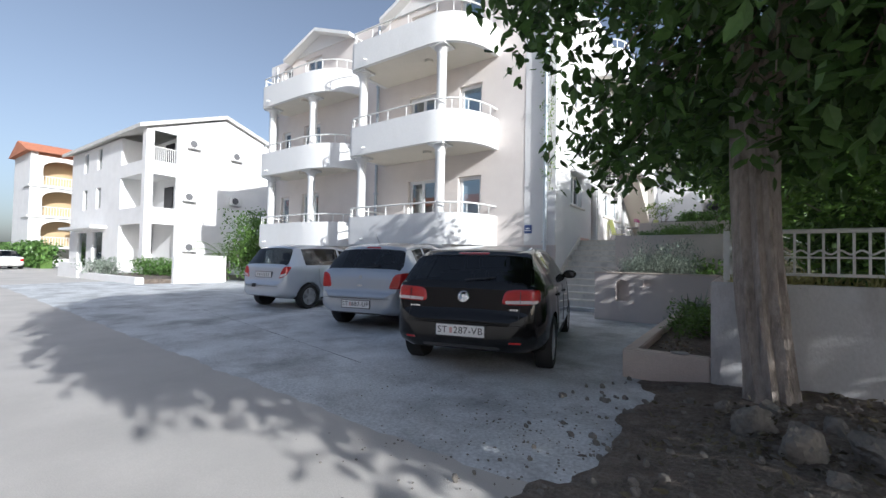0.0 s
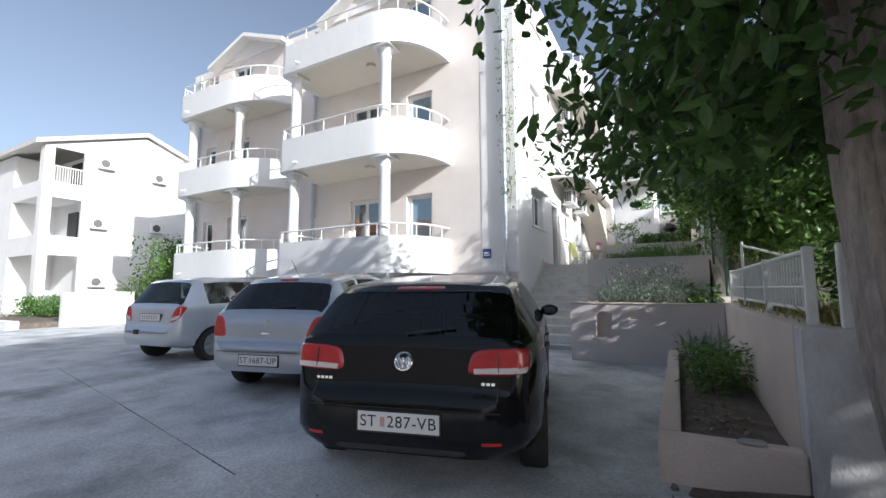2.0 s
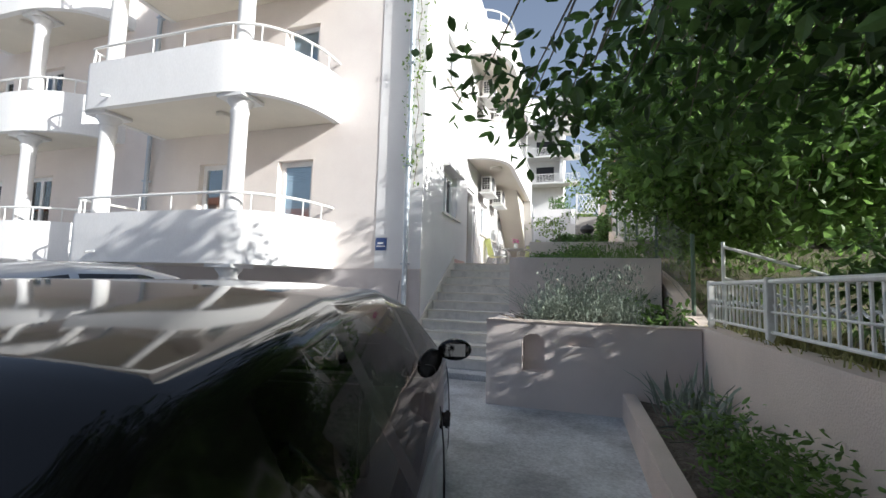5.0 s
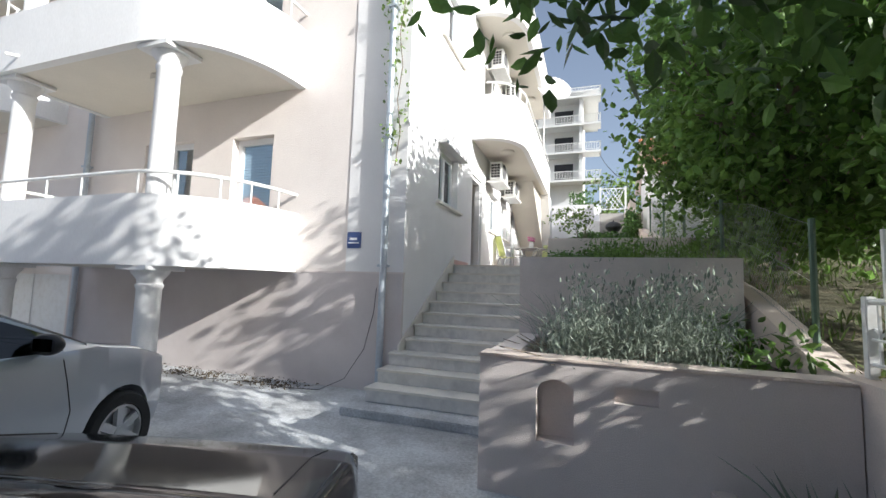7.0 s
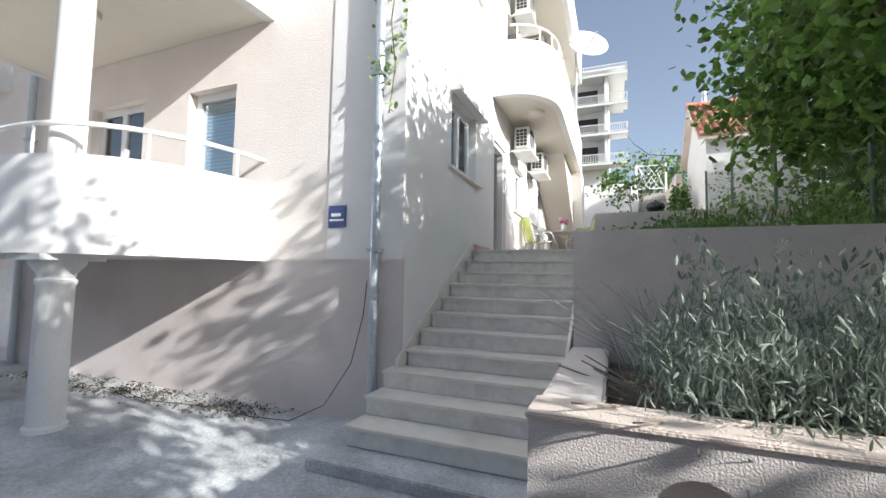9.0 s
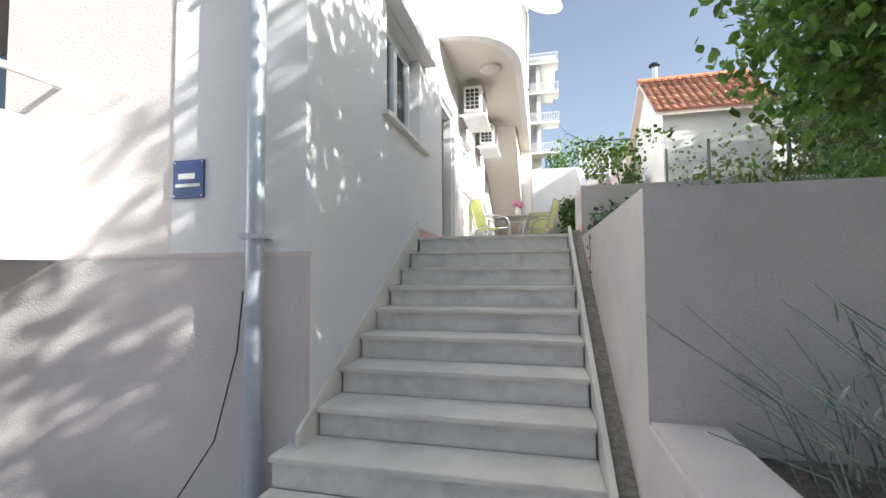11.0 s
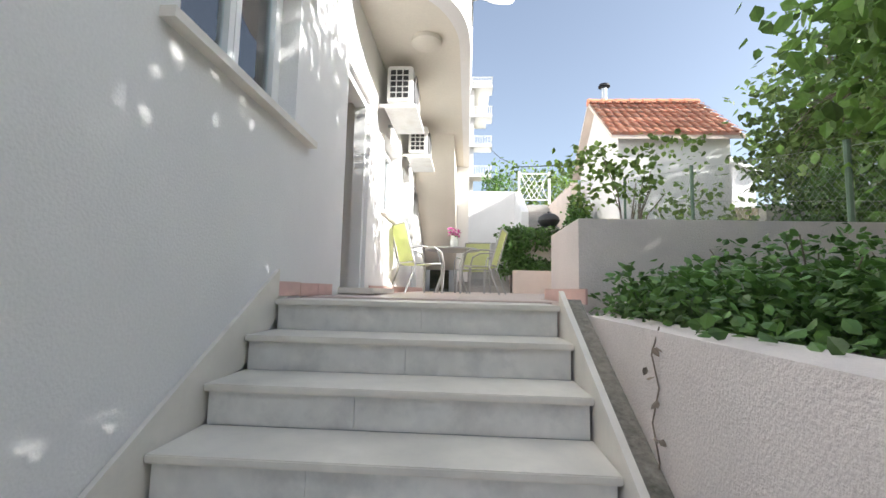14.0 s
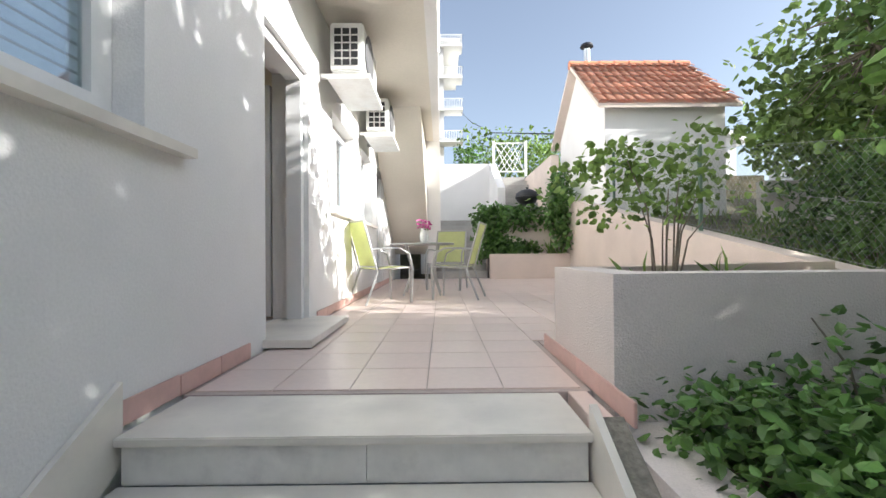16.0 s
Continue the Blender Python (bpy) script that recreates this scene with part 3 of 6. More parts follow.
# name plate
sign = thing("wall_sign", "small blue plate sign screwed to the white corner", "sign", (-4.59, FY - 0.013, 2.14))
part("plate", boxes((-0.115, 0.115, -0.014, 0, -0.12, 0.12), bevel=0.003), SIGNBLUE, sign)
part("lettering", boxes((-0.07, 0.05, -0.017, -0.0145, 0.0, 0.035), (-0.09, 0.09, -0.017, -0.0145, -0.05, -0.03)), PLATE, sign, "pale unreadable lettering bars")
for x in (-0.1, 0.1):
    for z in (-0.105, 0.105):
        part("screw", lathe(bmesh.new(), [(0.007, 0), (0.005, 0.003)], 8, m=pose(x, -0.0145, z, 90)), CHROME, sign)

# ---- retaining walls, planters and stairs ----
structure("wall_planter_front", holed_wall(bmesh.new(), -2.09, 0.2, -0.05, 0.985, 9.4, 9.62, [(-1.667, -1.405, 0.42, 0.86), (-1.14, -0.86, 0.74, 0.85)]), ROUGHCAST, "grey rough-rendered planter wall with a small niche", "wall")
# arched head and backs of the niches
bm = bmesh.new()
for side in (-1, 1):
    ring = [(-1.536 + side * 0.131, 9.402, 0.86), (-1.536 + side * 0.131, 9.402, 0.75)]
    ring += [(-1.536 + side * 0.131 * math.cos(math.pi / 2 * k / 8), 9.402, 0.75 + 0.109 * math.sin(math.pi / 2 * k / 8)) for k in range(1, 9)]
    extrude(bm, ring, (0, 0.2, 0))
structure("niche_arch", bm, ROUGHCAST, "arched head of the niche in the planter wall", "wall")
structure("niche_back", boxes((-1.70, -1.37, 9.56, 9.6, 0.4, 0.9), (-1.16, -0.84, 9.45, 9.6, 0.72, 0.87)), ROUGHCAST, "back of the shallow niche in the planter wall", "wall")
structure("coping_front", boxes((-2.1, 0.19, 9.385, 9.64, 0.987, 1.01), bevel=0.006), CREAM, "worn cream coping of the planter", "coping")
structure("wall_planter_side", boxes((-2.09, -1.83, 9.645, 11.16, -0.05, 1.0), bevel=0.012), ROUGHCAST, "cream rendered side wall of the planter beside the steps", "wall")
structure("planter_soil_front", boxes((-1.825, 0.19, 9.645, 11.16, 0.1, 0.9)), EARTH, "dark soil of the lavender planter", "soil")
structure("wall_terrace_front", boxes((-1.862, 0.14, 11.172, 11.4, -0.05, 1.877)), ROUGHCAST, "grey rough-rendered upper planter wall", "wall")
structure("wall_terrace_side", boxes((-2.08, -1.862, 11.17, 14.028, -0.05, 1.877)), ROUGHCAST, "cream rendered wall along the steps", "wall")
structure("planter_soil_upper", boxes((-1.855, 0.19, 11.41, 14.0, 0.5, 1.80)), EARTH, "dark soil of the upper planter", "soil")
structure("wall_upper_front", boxes((-1.872, 0.2, 14.033, 14.22, 1.5, 2.43)), ROUGHCAST, "grey rough-rendered wall of the terrace planter", "wall")
structure("wall_upper_side", boxes((-2.05, -1.872, 14.03, 14.85, 1.5, 2.43)), ROUGHCAST, "cream rendered end of the terrace planter", "wall")
structure("wall_upper_back", extrude(bmesh.new(), [(-1.87, 14.7, 1.9), (0.2, 15.55, 1.9), (0.2, 15.72, 1.9), (-1.87, 14.85, 1.9)], (0, 0, 0.53)), CREAM, "cream rendered back of the terrace planter", "wall")
structure("planter_soil_terrace", extrude(bmesh.new(), [(-1.87, 14.22, 1.8), (0.2, 14.22, 1.8), (0.2, 15.548, 1.8), (-1.87, 14.698, 1.8)], (0, 0, 0.53)), EARTH, "soil of the terrace planter", "soil")

# boundary wall along x = 0.2 with its sloping top
bm = extrude(bmesh.new(), [(0.21, 5.12, -0.3), (0.21, 24.5, -0.3), (0.21, 24.5, 4.1), (0.21, 21.3, 3.56), (0.21, 15.9, 2.45), (0.21, 11.5, 1.53), (0.21, 9.9, 1.02), (0.21, 5.12, 1.02)], (0.22, 0, 0))
structure("wall_boundary", bm, CREAM, "cream rendered boundary wall stepping up the slope", "wall")
structure("wall_street", boxes((0.21, 9.0, 4.9, 5.115, -0.3, 1.02), bevel=0.01), OLDWALL, "old stained whitewashed street wall", "wall")
structure("wall_low_planter_front", boxes((-0.58, 0.205, 4.93, 5.08, -0.3, 0.285), bevel=0.012), CREAM, "low cream planter wall", "wall")
structure("wall_low_planter_side", boxes((-0.58, -0.44, 5.08, 9.395, -0.3, 0.285), bevel=0.012), CREAM, "low cream planter kerb", "wall")
bm = sheet([-0.44, -0.3, -0.15, 0, 0.1, 0.205], [5.08 + 0.36 * k for k in range(13)], lambda x, y: 0.2 + 0.05 * noise.noise(Vector((x * 3, y * 2, 1))))
structure("planter_soil_low", bm, EARTH, "dark soil of the long low planter", "soil", True)


def garden_z(x, y):
    base = 0.95 if y < 9.9 else 0.95 + 0.21 * (y - 9.9) if y < 24.5 else 4.0
    return base + 0.05 * noise.noise(Vector((x, y, 5)))


structure("garden_ground", sheet([0.43, 1, 2, 3, 4.5, 6, 8, 12, 20], [5.116, 6, 7, 8, 9, 10, 11, 12, 13, 14, 15, 16, 17, 18, 19, 20, 22, 24.5], garden_z), GRASSY, "rough weedy garden ground beyond the fence", "ground", True)

# steps
stairs = thing("outdoor_stairs", "worn pale marble outdoor stairs beside the house", "stairs")
N_STEP, RISE, GO = 11, 0.165, 0.302
Y0, Z0 = 13.83, 1.92
def step_x(k):
    return (-3.765 if k < 8 else -3.87, -2.2 if k < 9 else -2.095)


for k in range(N_STEP):
    xl, xr = step_x(k)
    y, z = Y0 - GO * k, Z0 - RISE * k
    deep = GO + 0.02 if k else 0.46
    part("tread", boxes((xl, xr, y, y + deep, z - 0.03, z), bevel=0.004), MARBLE, stairs)
    bm = bmesh.new()
    cuts = [xl + 0.01, xl + (xr - xl) * (0.27 + 0.3 * random.random()), xr - 0.01]
    for a, b in zip(cuts, cuts[1:]):
        box(bm, a + 0.001, b - 0.001, y + 0.025, y + 0.045, z - RISE, z - 0.031)
    part("riser", bm, RISER, stairs)
for k in range(N_STEP):
    xl, xr = step_x(k)
    y, z = Y0 - GO * k, Z0 - RISE * k
    part("core", boxes((xl + 0.005, xr - 0.005, y + 0.046, y + (GO + 0.045 if k else 0.4), 0.0, z - 0.032)), CONC, stairs)
part("plinth_slab", boxes((-4.0, -2.1, 10.5, 10.84, 0.005, 0.10), bevel=0.01), CONC, stairs, "grey concrete plinth slab")
# skirtings
slope = [(Y0 - GO * 7.6, Z0 - RISE * 7.6 + 0.02), (Y0 + 0.05, Z0 + 0.17), (Y0 + 0.05, Z0 - 0.1), (Y0 - GO * 7.6, Z0 - RISE * 7.6 - 0.3)]
part("skirting", extrude(bmesh.new(), [(SX + 0.003, y, z) for y, z in slope], (0.02, 0, 0)), MARBLE, stairs)
slope = [(Y0 - GO * 9, Z0 - RISE * 9 + 0.08), (Y0 + 0.05, Z0 + 0.08), (Y0 + 0.05, Z0 - 0.25), (Y0 - GO * 9, Z0 - RISE * 9 - 0.2)]
part("edge_strip", extrude(bmesh.new(), [(-2.198, y, z) for y, z in slope], (0.028, 0, 0)), MARBLE, stairs, "marble edge strip")
slope = [(y, z - 0.045) for y, z in slope]
part("gutter", extrude(bmesh.new(), [(-2.169, y, z) for y, z in slope], (0.088, 0, 0)), material("mossy_concrete", (0.27, 0.25, 0.21), 0.95, vary=0.3, scale=6, fine=40, bump=0.8, depth=0.02, dirt=(0.08, 0.08, 0.06), dirt_amount=0.8, dirt_scale=6), stairs, "dirty concrete gutter")

# terrace slab
structure("landing_edge", boxes((-2.166, -2.084, 13.89, 14.235, 1.6, 1.928), bevel=0.003), TILE, "pink tiled edge of the terrace beside the top step", "floor")
structure("floor_terrace", boxes((SX + 0.005, -2.06, 14.24, 22.4, 1.6, 1.925), (-2.05, 0.2, 14.86, 22.4, 1.6, 1.925)), GROUT, "terrace slab under pink floor tiles", "floor")


# ---- plants ----
def leaf_mesh(name, places, size, mat, droop=0.5, wide=0.5, spread=0.35, seed=1, parent=None, label="", kind="stuff"):
    """Many separate folded leaves: places are (point, count, radius) clumps."""
    rng = np.random.default_rng(seed)
    pts = np.concatenate([np.array(p) + np.clip(rng.normal(0, 1, (n, 3)), -1.6, 1.6) * np.array(r) * spread / 0.35 for p, n, r in places])
    n = len(pts)
    yaw, pitch, roll = rng.uniform(0, 2 * np.pi, n), rng.normal(-droop, 0.5, n), rng.normal(0, 0.6, n)
    long = size * rng.uniform(0.65, 1.25, n)
    d = np.stack([np.cos(yaw) * np.cos(pitch), np.sin(yaw) * np.cos(pitch), np.sin(pitch)], 1)
    s = np.stack([-np.sin(yaw), np.cos(yaw), np.zeros(n)], 1)
    u = np.cross(d, s)
    s2 = s * np.cos(roll)[:, None] + u * np.sin(roll)[:, None]
    u2 = np.cross(d, s2)
    L, W = long[:, None], (long * wide / 2)[:, None]
    v = np.stack([pts, pts + d * L * 0.3 + s2 * W * 0.9 - u2 * W * 0.3, pts + d * L * 0.65 + s2 * W * 0.8 - u2 * W * 0.35, pts + d * L - u2 * L * 0.12,
                  pts + d * L * 0.65 - s2 * W * 0.8 - u2 * W * 0.35, pts + d * L * 0.3 - s2 * W * 0.9 - u2 * W * 0.3, pts + d * L * 0.5], 1)
    faces = np.array([[0, 1, 6], [1, 2, 6], [2, 3, 6], [3, 4, 6], [4, 5, 6], [5, 0, 6]])
    allf = (faces[None] + 7 * np.arange(n)[:, None, None]).reshape(-1, 3)
    me = bpy.data.meshes.new(name)
    me.from_pydata(v.reshape(-1, 3).tolist(), [], allf.tolist())
    me.materials.append(mat)
    ob = new(name, me)
    ob.parent = parent
    return tagged(ob, label, "", "", kind)


def trunk_mesh(base, top, r0, r1, seed, ridges=11):
    """A leaning trunk with flared foot and furrowed bark."""
    bm = bmesh.new()
    base, top = Vector(base), Vector(top)
    rings, seg, n = [], 40, 26
    for i in range(n):
        f = i / (n - 1)
        c = base.lerp(top, f) + Vector((0.05 * math.sin(3 * f + seed), 0.04 * math.sin(2.3 * f + 2 * seed), 0))
        r = r0 + (r1 - r0) * f + 0.06 * math.exp(-f * 14)
        ring = []
        for k in range(seg):
            a = 2 * math.pi * k / seg
            furrow = 0.018 * math.sin(ridges * a + 2.2 * noise.noise(Vector((a, c.z * 1.5, seed)))) + 0.03 * noise.noise(Vector((2.5 * math.cos(a), 2.5 * math.sin(a), c.z * 1.2 + seed)))
            ring.append(bm.verts.new(c + Vector((math.cos(a), math.sin(a), 0)) * (r + furrow)))
        rings.append(ring)
    for a, b in zip(rings, rings[1:]):
        for k in range(seg):
            bm.faces.new((a[k], a[(k + 1) % seg], b[(k + 1) % seg], b[k]))
    bm.faces.new(rings[-1])
    return bm


def tree(name, label, base, fork, r0, r1, centre, radii, clumps, per, size, mat, seed, wide=0.5, low=-1.0, clump_r=0.3, limbs=9, extra=()):
    t = thing(name, label, "tree", (0, 0, 0))
    part("trunk", trunk_mesh(base, fork, r0, r1, seed), BARK, t, "furrowed grey-brown bark", True)
    rng = random.Random(seed)
    spots = []
    while len(spots) < clumps:
        p = Vector((rng.uniform(-1, 1), rng.uniform(-1, 1), rng.uniform(low, 1)))
        if 0.3 < p.length < 1 and noise.noise(p * 2.2 + Vector((seed, 0, 0))) > -0.28:
            spots.append(Vector(centre) + Vector((p.x * radii[0], p.y * radii[1], p.z * radii[2])))
    spots += [Vector(e) for e in extra]
    bm = bmesh.new()
    forks = []
    for i in range(limbs):
        a = 2 * math.pi * i / limbs + rng.uniform(-0.3, 0.3)
        e = Vector(centre) + Vector((math.cos(a) * radii[0] * 0.62, math.sin(a) * radii[1] * 0.62, rng.uniform(-0.35, 0.6) * radii[2]))
        f = Vector(fork)
        m1 = f.lerp(e, 0.35) + Vector((0, 0, 0.35))
        m2 = f.lerp(e, 0.7) + Vector((rng.uniform(-0.2, 0.2), rng.uniform(-0.2, 0.2), 0.25))
        tube(bm, [f - Vector((0, 0, 0.15)), m1, m2, e], r1 * 0.55, 8, 0.025)
        forks += [m1, m2, e]
    for p in spots:
        q = min(forks, key=lambda v: (v - p).length)
        mid = q.lerp(p, 0.5) + Vector((rng.uniform(-0.1, 0.1), rng.uniform(-0.1, 0.1), 0.08))
        tube(bm, [q, mid, p], 0.016, 5, 0.005)
    part("branchwork", bm, TWIG, t, "", False, "stuff")
    leaf_mesh("crown", [(tuple(p), per, (clump_r, clump_r, clump_r * 0.75)) for p in spots], size, mat, seed=seed, wide=wide, parent=t)
    return t


tree("yard_tree", "broad-leaved tree with thick furrowed trunk beside the street wall", (0.66, 4.58, -0.12), (0.56, 4.7, 2.75), 0.175, 0.155,
     (1.35, 4.75, 4.7), (3.05, 3.6, 2.6), 720, 56, 0.15, LEAF, 3, wide=0.55, low=-0.98,
     extra=[(-0.7, 4.6, 2.35), (-0.8, 4.9, 2.7), (-0.8, 5.4, 3.0), (-0.45, 4.3, 2.2), (-0.9, 5.9, 3.2), (-0.3, 4.6, 2.5), (-0.4, 5.0, 2.3), (-1.2, 8.3, 3.0), (-0.4, 8.4, 2.85), (0.1, 8.5, 2.75), (0.6, 8.4, 2.9), (1.0, 8.5, 2.8), (-0.7, 8.1, 3.1), (0.0, 7.7, 3.1), (0.5, 7.9, 3.2), (1.3, 8.2, 3.0), (-1.5, 8.4, 3.2), (0.9, 7.6, 3.1), (-1.5, 7.9, 3.1), (-1.1, 8.1, 2.9), (-0.6, 8.3, 2.95), (-0.2, 8.0, 2.8), (-1.9, 8.0, 3.3), (0.3, 8.2, 2.9), (-0.9, 7.6, 3.2), (0.8, 8.0, 2.9)] + [(-0.6 + 0.31 * (k % 11), 7.7 + 0.29 * (k // 11), 3.05 + 0.35 * (k // 11) + 0.15 * (k % 3)) for k in range(0, 44, 2)])
tree("garden_tree", "dense dark-leaved tree standing in the garden beyond the fence", (1.75, 14.7, 2.0), (1.7, 14.4, 3.2), 0.14, 0.12,
     (1.75, 12.7, 4.2), (2.45, 3.0, 2.1), 600, 52, 0.13, LEAFDARK, 5, wide=0.7,
     extra=[(1.1 + 0.42 * (k % 6) + 0.13 * (k % 4), 9.5 + 0.33 * (k // 6 % 5) + 0.09 * (k % 3), 2.35 + 0.42 * (k // 30) + 0.11 * (k % 5)) for k in range(90)])
tree("fig_tree", "spreading fig tree with large leaves beyond the wire fence", (4.6, 17.6, 2.3), (4.5, 17.8, 3.4), 0.12, 0.10,
     (4.7, 18.1, 4.85), (2.6, 2.7, 1.9), 360, 46, 0.15, LEAFFIG, 8, wide=0.8)
# added out of view: tall crown that throws the dappled shade on the street
tree("street_shade_tree", "unseen tree added so that its crown shades the asphalt", (5.4, 1.0, -0.15), (5.3, 0.7, 3.6), 0.18, 0.14,
     (4.8, 0.4, 6.0), (2.8, 1.75, 2.2), 520, 46, 0.17, LEAF, 11, wide=0.55)
# a second unseen tree, added to keep sun off the yard and trunk
tree("yard_shade_tree", "unseen leafy tree added by the kerb to shade the parking yard", (5.6, 2.6, -0.1), (5.4, 2.7, 2.3), 0.18, 0.15,
     (5.0, 2.7, 4.0), (2.3, 2.5, 2.6), 380, 50, 0.17, LEAF, 12, wide=0.55)


def stems(name, spots, height, lean, mat, parent, seed, r=0.004, n=30):
    rng = random.Random(seed)
    bm = bmesh.new()
    for x, y, z, rad in spots:
        for i in range(n):
            a, q = rng.uniform(0, 6.28), rng.uniform(0, 1) ** 0.5
            bx, by = x + rad * 0.35 * q * math.cos(a), y + rad * 0.35 * q * math.sin(a)
            h, l = height * rng.uniform(0.5, 1.1), lean * rng.uniform(0.2, 1.0)
            dx, dy = math.cos(a + rng.uniform(-0.5, 0.5)), math.sin(a + rng.uniform(-0.5, 0.5))
            tube(bm, [(bx, by, z), (bx + dx * l * 0.3, by + dy * l * 0.3, z + h * 0.6), (bx + dx * l, by + dy * l, z + h)], r, 4, r * 0.5)
    return part(name, bm, mat, parent, "", False, "stuff")


def clumps_in(x0, x1, y0, y1, z0, z1, n, count, r, seed):
    rng = random.Random(seed)
    return [((rng.uniform(x0, x1), rng.uniform(y0, y1), rng.uniform(z0, z1)), count, r) for _ in range(n)]


lav = thing("lavender_bush", "grey-green lavender bush with pale spikes spilling over the planter", "plant")
spots = [(-1.35, 10.3, 0.9, 1.1), (-0.95, 10.1, 0.9, 1.0), (-0.6, 10.4, 0.9, 0.9), (-1.5, 10.7, 0.9, 0.8), (-1.0, 9.85, 0.95, 0.7)]
stems("flower_stalk", spots, 0.56, 0.45, LAVENDER, lav, 4, 0.003, 64)
leaf_mesh("foliage", clumps_in(-1.55, -0.35, 9.62, 10.95, 0.93, 1.24, 170, 60, (0.12, 0.12, 0.1), 7), 0.07, LAVENDER, droop=-0.9, wide=0.16, seed=21, parent=lav)
leaf_mesh("flower_head", clumps_in(-1.5, -0.3, 9.75, 10.9, 1.38, 1.62, 70, 12, (0.07, 0.07, 0.08), 9), 0.05, LAVENDER, droop=-1.2, wide=0.35, seed=22, parent=lav)
woody = thing("dead_lavender_stems", "bare woody stems at the foot of the lavender", "plant")
stems("stem", [(-1.5, 9.95, 0.88, 0.8), (-1.2, 10.2, 0.88, 0.8)], 0.2, 0.5, TWIG, woody, 5, 0.009, 26)
herb = thing("weed_clump", "low green weeds beside the lavender", "plant")
leaf_mesh("foliage", clumps_in(-0.3, 0.15, 9.8, 10.9, 0.92, 1.25, 16, 18, (0.1, 0.1, 0.1), 12), 0.11, LEAFDARK, wide=0.5, seed=23, parent=herb)

shrub = thing("rosemary_bush", "dark green feathery bushes on the upper planter", "plant")
leaf_mesh("foliage", clumps_in(-1.2, 0.1, 12.0, 13.2, 1.8, 2.1, 60, 50, (0.14, 0.14, 0.1), 13), 0.08, LEAFDARK, droop=-0.8, wide=0.2, seed=24, parent=shrub)
ivy = thing("ivy_planter", "bright green leafy creeper spilling over the planter wall", "plant")
leaf_mesh("foliage", clumps_in(-1.85, -0.9, 12.9, 13.95, 1.85, 2.05, 90, 56, (0.12, 0.12, 0.07), 14) + clumps_in(-1.3, -0.75, 13.3, 13.9, 1.85, 2.2, 34, 34, (0.12, 0.12, 0.09), 15) + clumps_in(-1.95, -1.8, 12.4, 13.9, 1.8, 1.93, 14, 16, (0.08, 0.1, 0.05), 55), 0.048, IVY, droop=0.2, wide=0.8, seed=25, parent=ivy)
stems("stem", [(-1.0, 13.7, 1.82, 0.9), (-0.5, 13.6, 1.82, 0.9)], 0.42, 0.25, TWIG, ivy, 6, 0.006, 14)
strand = thing("hanging_creeper", "thin dry creeper strand hanging down the cream wall", "plant")
part("stem", tube(bmesh.new(), [(-2.07, 12.95, 1.89), (-2.092, 12.96, 1.8), (-2.088, 12.92, 1.7), (-2.09, 12.97, 1.58), (-2.087, 12.93, 1.47), (-2.089, 12.96, 1.36)], 0.003, 5), TWIG, strand)
leaf_mesh("leaf", [((-2.1, 12.96, z), 2, (0.008, 0.03, 0.01)) for z in (1.82, 1.74, 1.66, 1.55, 1.45)], 0.035, TWIG, wide=0.6, seed=33, parent=strand)
lowp = thing("planter_herb", "green herbs growing in the long low planter", "plant")
leaf_mesh("foliage", clumps_in(-0.25, 0.15, 6.6, 7.9, 0.25, 0.55, 45, 40, (0.12, 0.14, 0.1), 16), 0.07, LEAFDARK, droop=-0.2, wide=0.35, seed=26, parent=lowp)
blades = thing("iris_clump", "clump of long strap-shaped leaves in the low planter", "plant")
leaf_mesh("blade", [((-0.1, 8.7, 0.25), 60, (0.14, 0.14, 0.05)), ((-0.05, 8.1, 0.25), 30, (0.12, 0.12, 0.05))], 0.42, LAVENDER, droop=-0.9, wide=0.09, seed=27, parent=blades)
for spot, n, lab in (((1.2, 2.8, 5.7, 9.3, 0.95, 2.05), 110, "low dark shrub behind the white metal fence"), ((1.1, 2.7, 15.6, 17.6, 2.3, 3.5), 80, "dark leafy shrub beyond the wire fence")):
    bush = thing("garden_shrub", lab, "shrub", group="shrubs in the garden")
    leaf_mesh("foliage", clumps_in(*spot, n, 40, (0.16, 0.16, 0.14), 70 + n), 0.11, LEAF, droop=0.3, wide=0.5, seed=n, parent=bush)
    stems("stem", [((spot[0] + spot[1]) / 2, (spot[2] + spot[3]) / 2, spot[4] - 0.35, 1.3)], 0.7, 0.3, TWIG, bush, n, 0.008, 16)
litter = thing("leaf_litter", "dry leaves and small clods lying on the planter soil", "litter")
leaf_mesh("dry_leaf", [((x, y, z - 0.004), n, (rx, ry, 0.004)) for x, y, z, n, rx, ry in ((-0.15, 5.6, 0.215, 60, 0.13, 0.3), (-0.15, 6.3, 0.215, 60, 0.13, 0.3), (-0.8, 10.3, 0.905, 90, 0.4, 0.3), (-1.1, 12.0, 1.805, 60, 0.3, 0.25))], 0.05, material("dry_leaf", (0.27, 0.22, 0.16), 0.9, vary=0.3, island=0.5), droop=0.0, wide=0.6, seed=61, parent=litter)
gravel = bmesh.new()
grng = random.Random(5)
for _ in range(520):
    gx, gy = grng.gauss(0.0, 0.9), grng.gauss(2.9, 0.5)
    if gx < 0.5 and gy < 3.9:
        r = grng.uniform(0.004, 0.011)
        bmesh.ops.create_icosphere(gravel, subdivisions=1, radius=r, matrix=Matrix.Translation((gx - 0.4, gy, ground_z(gx - 0.4, gy) + 0.014 + r * 0.3)) @ Matrix.Diagonal((1, grng.uniform(0.6, 1.2), 0.6, 1)))
grit = thing("loose_gravel", "small loose stones scattered on the worn concrete", "gravel")
